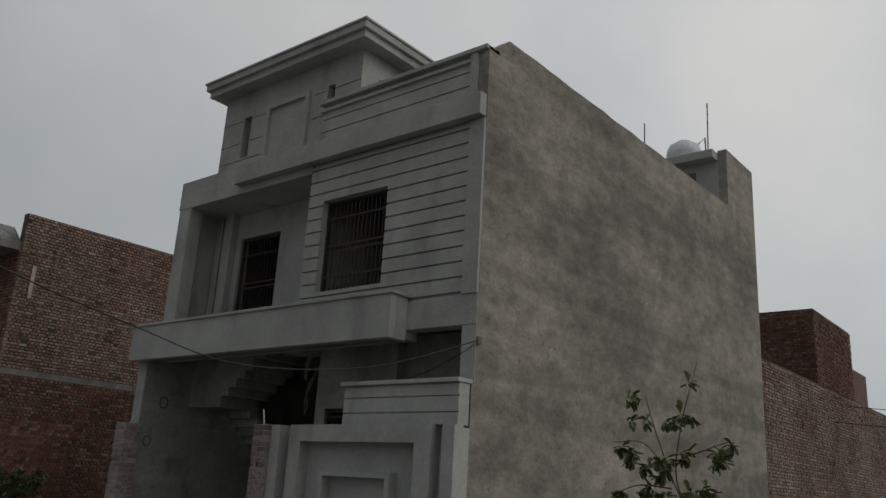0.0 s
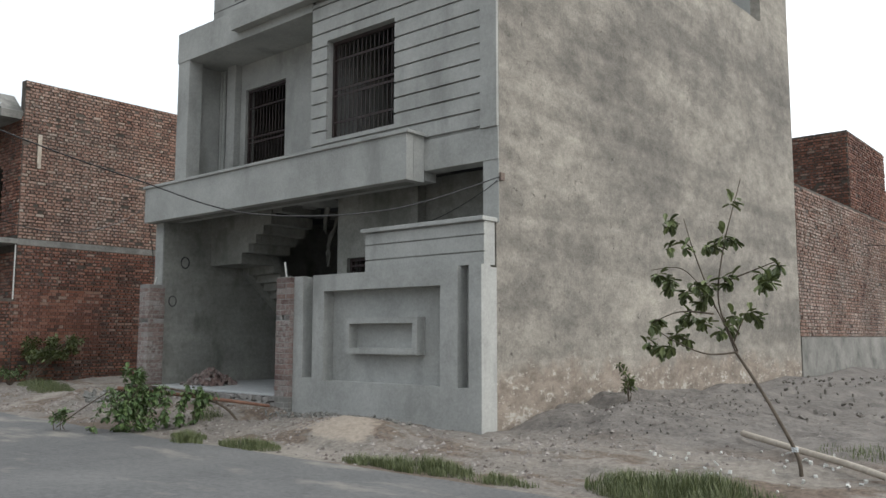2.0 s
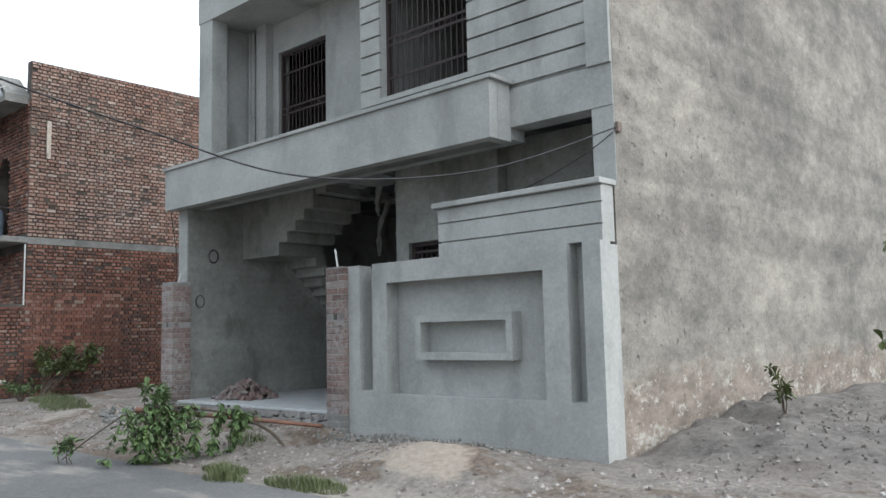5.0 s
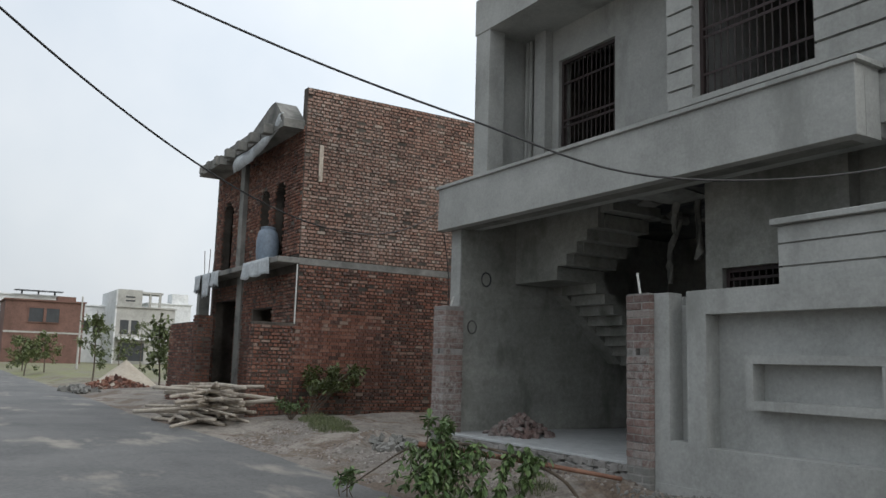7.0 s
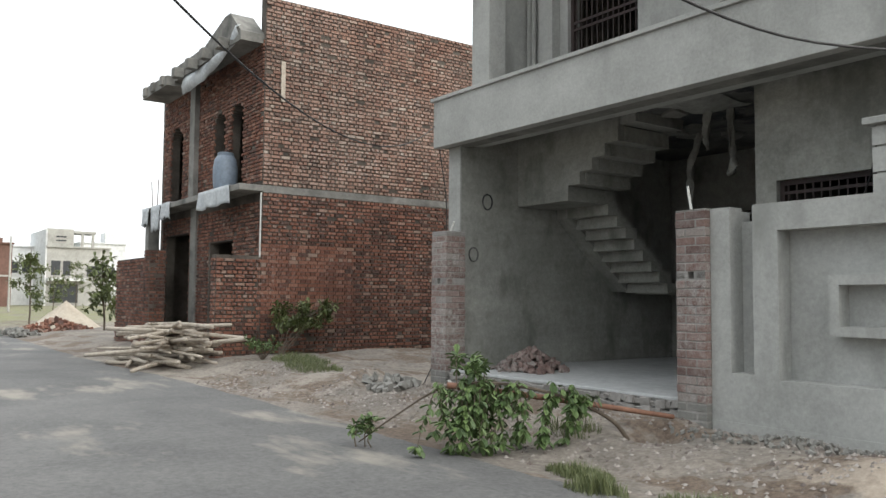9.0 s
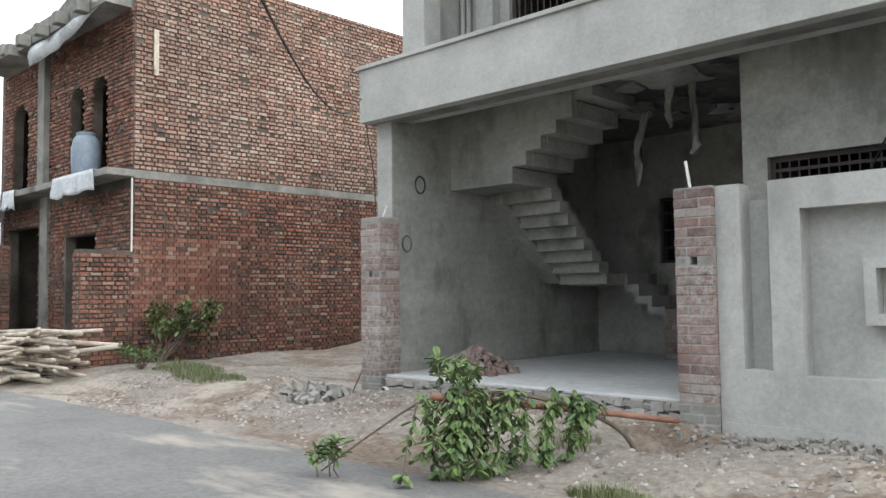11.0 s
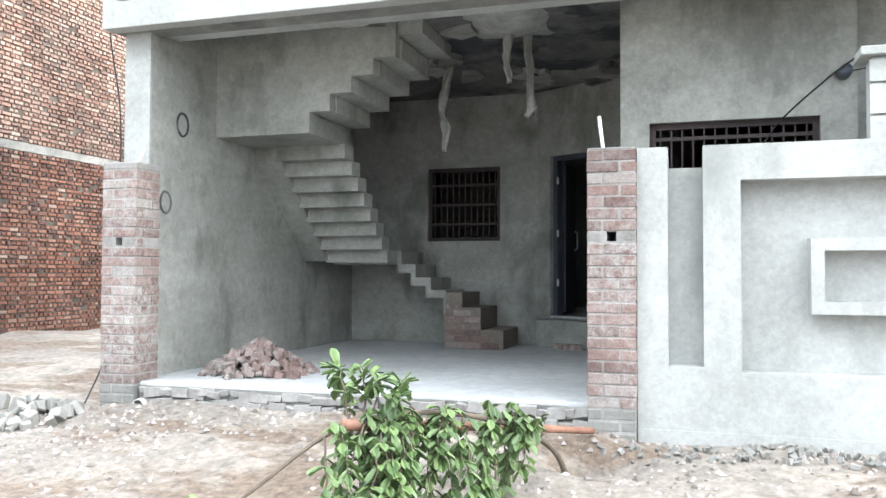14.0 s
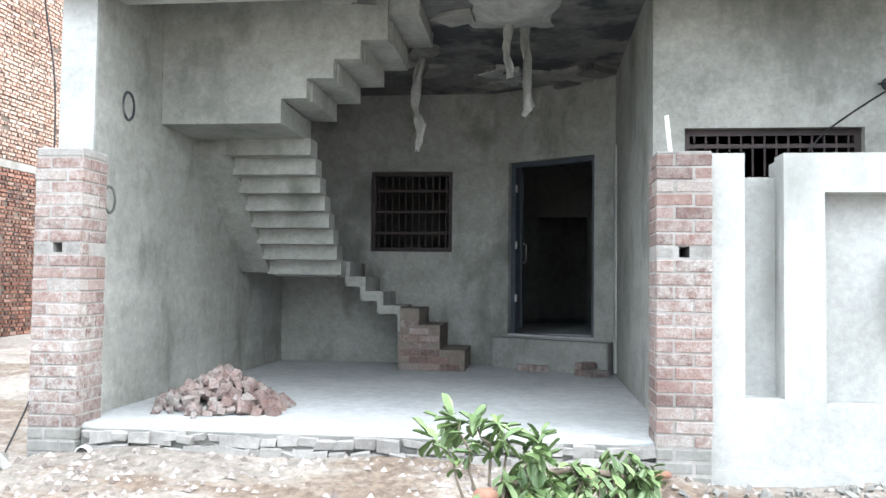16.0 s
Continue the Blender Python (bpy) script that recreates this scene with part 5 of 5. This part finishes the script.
for x, y, turn, n in ((-11.85, 13.05, 5, 2), (-11.2, 12.62, 12, 3)):
    b = mesh_of("loose_brick", block(-0.115, 0.115, -0.055, 0.055, -0.037, 0.037, 0.006), M_BRICK_PALE)
    for k in range(n):
        o = tagged(new("loose_brick", b), "loose brick lying on the porch floor", "brick", "loose bricks")
        o.matrix_world = pose(x + 0.13 * (k % 2), y - 0.12 * (k % 2), 0.498 + 0.076 * (k // 2), 0, 0, turn + 15 * k)


def pebbles(seed):
    """Small stones and crumbs strewn over the verge."""
    rng = random.Random(seed)
    verts, faces = [], []
    for i in range(9000):
        x, y = rng.uniform(-20, -1.5), 6.75 + 2.0 * rng.random() ** 0.8
        if noise.noise((x * 0.8, y * 0.8, 11)) < rng.uniform(-0.35, 0.3):
            continue
        if x > -6.8 and rng.random() < 0.5:
            y += rng.uniform(0, 5)
        s = rng.choice((0.008, 0.012, 0.016, 0.024, 0.034))
        z = gz(x, y) + s * 0.25
        k = len(verts)
        a = rng.uniform(0, math.tau)
        for dx, dy, dz in ((1, 0, 0), (0, 1, 0), (-1, 0, 0), (0, -1, 0), (0.1, 0.1, 0.8)):
            q = rng.uniform(0.6, 1.3) * s
            verts.append((x + q * (dx * math.cos(a) - dy * math.sin(a)), y + q * (dx * math.sin(a) + dy * math.cos(a)), z + q * dz - s * 0.3))
        faces += [(k, k + 1, k + 4), (k + 1, k + 2, k + 4), (k + 2, k + 3, k + 4), (k + 3, k, k + 4)]
    me = bpy.data.meshes.new("pebbles")
    me.from_pydata(verts, [], faces)
    m, n, l, b = nodes_of("pebble_stone")
    r = ramp(n, l, n.new("ShaderNodeNewGeometry").outputs["Random Per Island"], 0, 1, (0.10, 0.08, 0.07), (0.36, 0.33, 0.30))
    l.new(r, b.inputs["Base Color"])
    b.inputs["Roughness"].default_value = 0.95
    me.materials.append(m)
    tagged(new("pebbles", me), "small stones and brick crumbs strewn on the verge", "stones", kind="stuff")


pebbles(6)


# ---- torn sheeting under the porch ceiling ----
def ribbon(name, points, width, label, category, material, seed, parent=None):
    """A hanging torn strip with creases and thickness."""
    rng = random.Random(seed)
    pts = spline(points, 5)
    bm = bmesh.new()
    rows = []
    for i, p in enumerate(pts):
        w = width * (0.6 + 0.5 * noise.noise((i * 0.45, seed, 0)) + 0.25) * (1 if i < len(pts) - 2 else 0.45)
        tw = 0.7 * math.sin(i * 0.5 + seed)
        side = Vector((math.cos(tw), math.sin(tw), 0))
        rows.append([bm.verts.new(p + side * w * u + Vector((0, 0, 0)) + Vector((-side.y, side.x, 0)) * 0.05 * math.sin(u * 7 + i * 0.6 + seed)) for u in (-0.5, -0.25, 0, 0.25, 0.5)])
    for a, b in zip(rows, rows[1:]):
        for k in range(4):
            bm.faces.new((a[k], a[k + 1], b[k + 1], b[k]))
    ob = part(name, bm, material, parent, "", True)
    md = ob.modifiers.new("thickness", "SOLIDIFY")
    md.thickness = 0.006
    return tagged(ob, label, category)


ribbon("torn_strip", ((-12.02, 10.65, 3.86), (-12.03, 10.62, 3.55), (-12.00, 10.6, 3.28)), 0.075, "torn grey sheet strip hanging from porch ceiling", "torn sheet", M_RAG, 3)
ribbon("torn_strip", ((-11.88, 10.9, 3.86), (-11.86, 10.9, 3.45), (-11.84, 10.88, 3.1), (-11.86, 10.87, 2.98)), 0.10, "torn grey sheet strip hanging from porch ceiling", "torn sheet", M_RAG, 5)
ribbon("torn_strip", ((-12.95, 11.8, 3.86), (-13.0, 11.6, 3.4), (-12.93, 11.5, 3.05), (-12.95, 11.5, 2.78)), 0.11, "torn grey sheet strip hanging from porch ceiling", "torn sheet", M_RAG, 8)
sh = bmesh.new()
grid = {}
for i in range(13):
    for j in range(13):
        u, v = i / 12, j / 12
        x, y = -12.35 + 0.75 * u, 9.6 + 1.35 * v
        z = 3.85 - 0.10 * math.sin(math.pi * u) * math.sin(math.pi * v) - 0.05 * abs(noise.noise((u * 4, v * 4, 2)))
        grid[i, j] = sh.verts.new((x + 0.1 * noise.noise((v * 3, 5, 1)), y, z))
for i in range(12):
    for j in range(12):
        sh.faces.new((grid[i, j], grid[i, j + 1], grid[i + 1, j + 1], grid[i + 1, j]))
tagged(part("ceiling_sheet", sh, M_RAG, None, "", True), "pale shuttering sheet sagging from porch ceiling", "torn sheet")
rng = random.Random(17)
for i in range(26):
    x, y = rng.uniform(-13.4, -11.0), rng.uniform(9.6, 13.2)
    bm = bmesh.new()
    n = rng.randint(5, 8)
    ring = [bm.verts.new((x + rng.uniform(0.1, 0.3) * math.cos(k * math.tau / n), y + rng.uniform(0.1, 0.3) * math.sin(k * math.tau / n), 3.835 - rng.uniform(0, 0.05))) for k in range(n)]
    top = [bm.verts.new((v.co.x, v.co.y, 3.865)) for v in ring]
    bm.faces.new(ring)
    for k in range(n):
        bm.faces.new((ring[k], top[k], top[(k + 1) % n], ring[(k + 1) % n]))
    part("ceiling_flake", bm, rng.choice((M_CEIL, M_CONC, M_RAG)), house)

# ---- the brick house's loose things ----
def drape(x0, x1, y, z, drop, seed):
    """A sheet thrown over a ledge, hanging in soft folds with a ragged hem."""
    bm, rows = bmesh.new(), []
    for i in range(17):
        u = i / 16
        hem = drop * (0.8 + 0.45 * noise.noise((u * 5, seed, 1)))
        col = [bm.verts.new((x0 + (x1 - x0) * u, y + 0.32, z + 0.012))]
        for k in range(6):
            v = k / 5
            col.append(bm.verts.new((x0 + (x1 - x0) * u + 0.05 * v * noise.noise((u * 4, v * 2, seed)), y - 0.02 - 0.05 * v * math.sin(u * 17 + seed), z + 0.01 - hem * v)))
        rows.append(col)
    for a, b in zip(rows, rows[1:]):
        for k in range(6):
            bm.faces.new((a[k], b[k], b[k + 1], a[k + 1]))
    ob = part("hanging_sheet", bm, M_CLOTH, None, "", True)
    ob.modifiers.new("thickness", "SOLIDIFY").thickness = 0.008
    return tagged(ob, "weathered pale sheet draped over concrete ledge", "sheet", "draped sheets")


for x0, x1, drop, seed in ((-24.75, -22.85, 0.50, 20), (-27.6, -26.9, 0.5, 21), (-28.5, -27.7, 0.75, 22), (-29.35, -28.7, 0.6, 23)):
    drape(x0, x1, BY - 0.56, 3.86, drop, seed)
ac = bmesh.new()
rows = []
for i in range(15):
    u = i / 14
    x = -26.3 + 3.7 * u
    z = 6.55 + 0.55 * u - 0.18 * math.sin(math.pi * u)
    rows.append([ac.verts.new((x, 8.75, z + 0.45 * (1 - 0.4 * u))), ac.verts.new((x + 0.05, 8.68 - 0.06 * math.sin(i), z + 0.2)), ac.verts.new((x, 8.74, z + 0.1 * noise.noise((i * 0.8, 0, 3))))])
for a, b in zip(rows, rows[1:]):
    for k in range(2):
        ac.faces.new((a[k], b[k], b[k + 1], a[k + 1]))
aw = part("awning_sheet", ac, M_CLOTH, None, "", True)
md = aw.modifiers.new("thickness", "SOLIDIFY")
md.thickness = 0.01
tagged(aw, "weathered pale sheet strung below the cornice", "sheet")
drum = thing("drum", (-24.0, 9.02, 3.86), "faded blue plastic drum on concrete ledge", "drum")
part("body", lathe(((0.22, 3.86), (0.26, 3.93), (0.28, 4.12), (0.28, 4.42), (0.24, 4.62), (0.18, 4.70)), -24.0, 9.02), M_BLUEDRUM, drum, "", True)
part("lid", lathe(((0.18, 4.70), (0.19, 4.75), (0.16, 4.77)), -24.0, 9.02), M_BLUEDRUM, drum)

rng = random.Random(12)
for i in range(66):
    a = rng.gauss(4, 15)
    if rng.random() < 0.2:
        a += rng.choice((-35, 30))
    layer = i // 12
    cx, cy = -23.0 + rng.uniform(-0.9, 0.9), 7.45 + rng.uniform(-0.55, 0.55) * (1 - layer * 0.2)
    L = rng.uniform(1.6, 3.4)
    z = gz(cx, cy) + 0.08 + 0.14 * layer
    d = Vector((math.cos(radians(a)), math.sin(radians(a)), rng.uniform(-0.05, 0.12)))
    c = Vector((cx, cy, z))
    bm = bmesh.new()
    bend = Vector((0, rng.uniform(-0.06, 0.06), rng.uniform(-0.02, 0.04)))
    r = rng.uniform(0.028, 0.052)
    tube(bm, spline((c - d * L / 2, c + bend, c + d * L / 2), 4), r, r * rng.uniform(0.7, 0.95), 9)
    tagged(part("log", bm, M_POLE, None, "", True), "pale peeled timber pole stacked by roadside", "log", "stacked poles")

# ---- down the road ----
def far_house(name, label, x, y0, y1, z1, wall, openings, depth=10.0, extras=()):
    t = thing(name, (x, (y0 + y1) / 2, 0), label, "house")
    part("wall", block(x - depth, x, y0, y1, -0.3, z1), wall, t)
    part("roof", block(x - depth - 0.15, x + 0.25, y0 - 0.15, y1 + 0.15, z1, z1 + 0.18), wall, t)
    for ya, yb, za, zb in openings:
        fr = part("window", block(x + 0.001, x + 0.05, ya, yb, za, zb), M_FARDARK, t)
        bm = bmesh.new()
        slab(bm, x + 0.001, x + 0.12, ya - 0.1, ya, za - 0.1, zb + 0.1)
        slab(bm, x + 0.001, x + 0.12, yb, yb + 0.1, za - 0.1, zb + 0.1)
        slab(bm, x + 0.001, x + 0.12, ya, yb, zb, zb + 0.1)
        slab(bm, x + 0.001, x + 0.16, ya, yb, za - 0.1, za)
        part("window_frame", bm, wall, fr)
    for kind, m, a in extras:
        part(kind, block(*a), m, t)
    return t


far_house("far_brick_house", "unplastered red brick house shell across empty plots", -110, 8.6, 17.0, 7.3, M_FARBRICK, ((11.1, 14.3, 4.9, 6.5),), 9, (("tie_band", M_FARGREY, (-109.99, -109.9, 8.6, 17.0, 3.6, 3.8)), ("pier", M_FARBRICK, (-109.98, -109.7, 12.6, 12.9, 4.9, 6.5)), ("parapet_stub", M_FARBRICK, (-112, -110.2, 14.0, 16.0, 7.48, 8.0))))
ph = far_house("solar_house", "white house with dark solar panels on its roof", -127, 4.0, 17.8, 8.9, M_FARWHITE, ((6.0, 8.0, 5.0, 6.5),), 10)
for k in range(3):
    bm = bmesh.new()
    slab(bm, -127.5, -125.5, 10.5 + 2.0 * k, 12.35 + 2.0 * k, 9.5, 9.6)
    slab(bm, -126.6, -126.4, 11.3 + 2.0 * k, 11.5 + 2.0 * k, 9.08, 9.5)
    part("solar_panel", bm, M_FARDARK, ph, "dark solar panel")
far_house("far_white_house", "white plastered house among small trees", -128, 18.5, 22.3, 8.0, M_FARWHITE, ((19.3, 20.3, 4.5, 6.0), (20.8, 21.8, 4.5, 6.0)), 9)
far_house("far_grey_house", "grey and white two-storey house with roof frame", -120, 22.4, 30.0, 7.7, M_FARGREY, ((22.9, 24.0, 4.1, 6.0), (24.3, 25.2, 4.1, 6.0), (27.2, 28.8, 4.0, 5.4), (22.8, 26.2, 0.6, 3.0)), 12, (
    ("tower", M_FARGREY, (-124, -119.9, 22.4, 25.5, 7.88, 10.1)), ("side_wall", M_FARWHITE, (-131, -120.01, 22.2, 22.39, 0, 10.0)), ("roof_frame", M_FARGREY, (-123, -119.8, 25.5, 28.2, 9.6, 9.9)), ("roof_post", M_FARGREY, (-120.1, -119.85, 26.4, 26.7, 7.88, 9.6)), ("roof_post", M_FARGREY, (-120.1, -119.85, 27.7, 28.0, 7.88, 9.6)), ("balcony_slab", M_FARWHITE, (-119.99, -118.9, 22.4, 27.0, 3.4, 3.75)), ("slats", M_FARDARK, (-119.899, -119.88, 23.4, 24.6, 8.5, 8.7)), ("slats", M_FARDARK, (-119.899, -119.88, 23.4, 24.6, 9.0, 9.2))))
far_house("far_pale_house", "pale plastered house with stepped roof", -135, 29.5, 36.0, 9.3, M_FARWHITE, ((30.3, 31.3, 7.0, 8.4), (33.0, 34.5, 4.2, 5.8)), 9, (("stair_head", M_FARWHITE, (-138, -135.1, 33.0, 35.5, 9.5, 11.0)),))
far_house("far_low_house", "low weathered brick house behind empty plots", -90, 33.0, 40.0, 4.2, M_FARBRICK, ((35.0, 36.5, 1.2, 2.6),), 8)


def young_tree(x, y, height, seed, label, spread=0.8):
    rng = random.Random(seed)
    z = gz(x, y)
    t = thing("young_tree", (x, y, z), label, "tree", "roadside saplings")
    bm = bmesh.new()
    top = Vector((x + rng.uniform(-0.2, 0.2), y + rng.uniform(-0.2, 0.2), z + height))
    tr = wander(rng, (x, y, z - 0.05), top, 0.0, 6)
    tube(bm, tr, 0.045, 0.012, 6)
    part("trunk", bm, M_BARK, t)
    lv = bmesh.new()
    for i in range(34):
        k = rng.uniform(0.35, 1.0)
        p = tr[int(k * 6)]
        a = rng.uniform(0, math.tau)
        r = spread * rng.uniform(0.2, 1.0) * (1.15 - 0.5 * k)
        q = p + Vector((r * math.cos(a), r * math.sin(a), rng.uniform(-0.25, 0.35)))
        if i % 3 == 0:
            lb = bmesh.new()
            tube(lb, wander(rng, p, q, 0.05, 3), 0.014, 0.005, 5)
            part("limb", lb, M_BARK, t)
        for s in range(2):
            whorl(lv, rng, q + Vector((rng.uniform(-0.2, 0.2), rng.uniform(-0.2, 0.2), rng.uniform(-0.15, 0.15))), Vector((rng.uniform(-1, 1), rng.uniform(-1, 1), 0.4)), 7, 0.24, 0.6)
    part("crown", lv, M_LEAF, t)


for x, y, h, s, sp in ((-46.0, 8.6, 3.3, 51, 0.7), (-37.0, 9.6, 2.9, 52, 0.6), (-62.0, 8.2, 2.7, 54, 1.0), (-60.0, 6.9, 2.5, 55, 1.1), (-70.0, 7.6, 2.6, 56, 1.0), (-78.0, 15.5, 3.6, 57, 1.4), (-84.0, 18.5, 4.6, 58, 1.5), (-86.0, 23.0, 2.6, 59, 1.3), (-80.0, 20.0, 2.4, 60, 1.2), (-92.0, 9.0, 3.0, 61, 1.3), (-95.0, 26.0, 2.2, 62, 1.5), (-98.0, 29.0, 2.4, 63, 1.5)):
    young_tree(x, y, h, s, "slim young roadside tree with sparse leaves", sp)


def cone(cx, cy, rx, ry, h, name, label, material):
    bm = bmesh.new()
    n, rings = 28, []
    for j in range(9):
        k = j / 8
        rings.append([bm.verts.new((cx + rx * (1 - k) * math.cos(i * math.tau / n) * (1 + 0.12 * noise.noise((i * 0.6, k, cx))), cy + ry * (1 - k) * math.sin(i * math.tau / n), -0.1 + (h + 0.1) * k ** 1.1 + 0.06 * noise.noise((i * 0.5, k * 5, 3)))) for i in range(n)])
    for a, b in zip(rings, rings[1:]):
        for i in range(n):
            bm.faces.new((a[i], a[(i + 1) % n], b[(i + 1) % n], b[i]))
    tagged(part(name, bm, material, None, "", True), label, "heap")


cone(-41.5, 9.2, 2.6, 1.7, 1.25, "sand_heap", "pale builders' sand heap beside the road", M_SAND)
heap("far_brick_heap", "spilled red brick heap at the foot of sand", "brick", -39.3, 8.4, 1.4, 1.3, 0.45, 150, 0.13, M_BRICK, 71, 0.1)
heap("far_stone_heap", "dark rubble lumps on the road shoulder", "lump", -38.2, 6.9, 1.6, 0.6, 0.2, 70, 0.14, M_CONC, 72, 0.02)
pole = bmesh.new()
tube(pole, ((-76, 12.0, 0.0), (-76, 12.0, 6.0)), 0.09, 0.06, 8)
tagged(part("utility_pole", pole, M_FARGREY), "slim grey utility pole beyond empty plots", "pole")
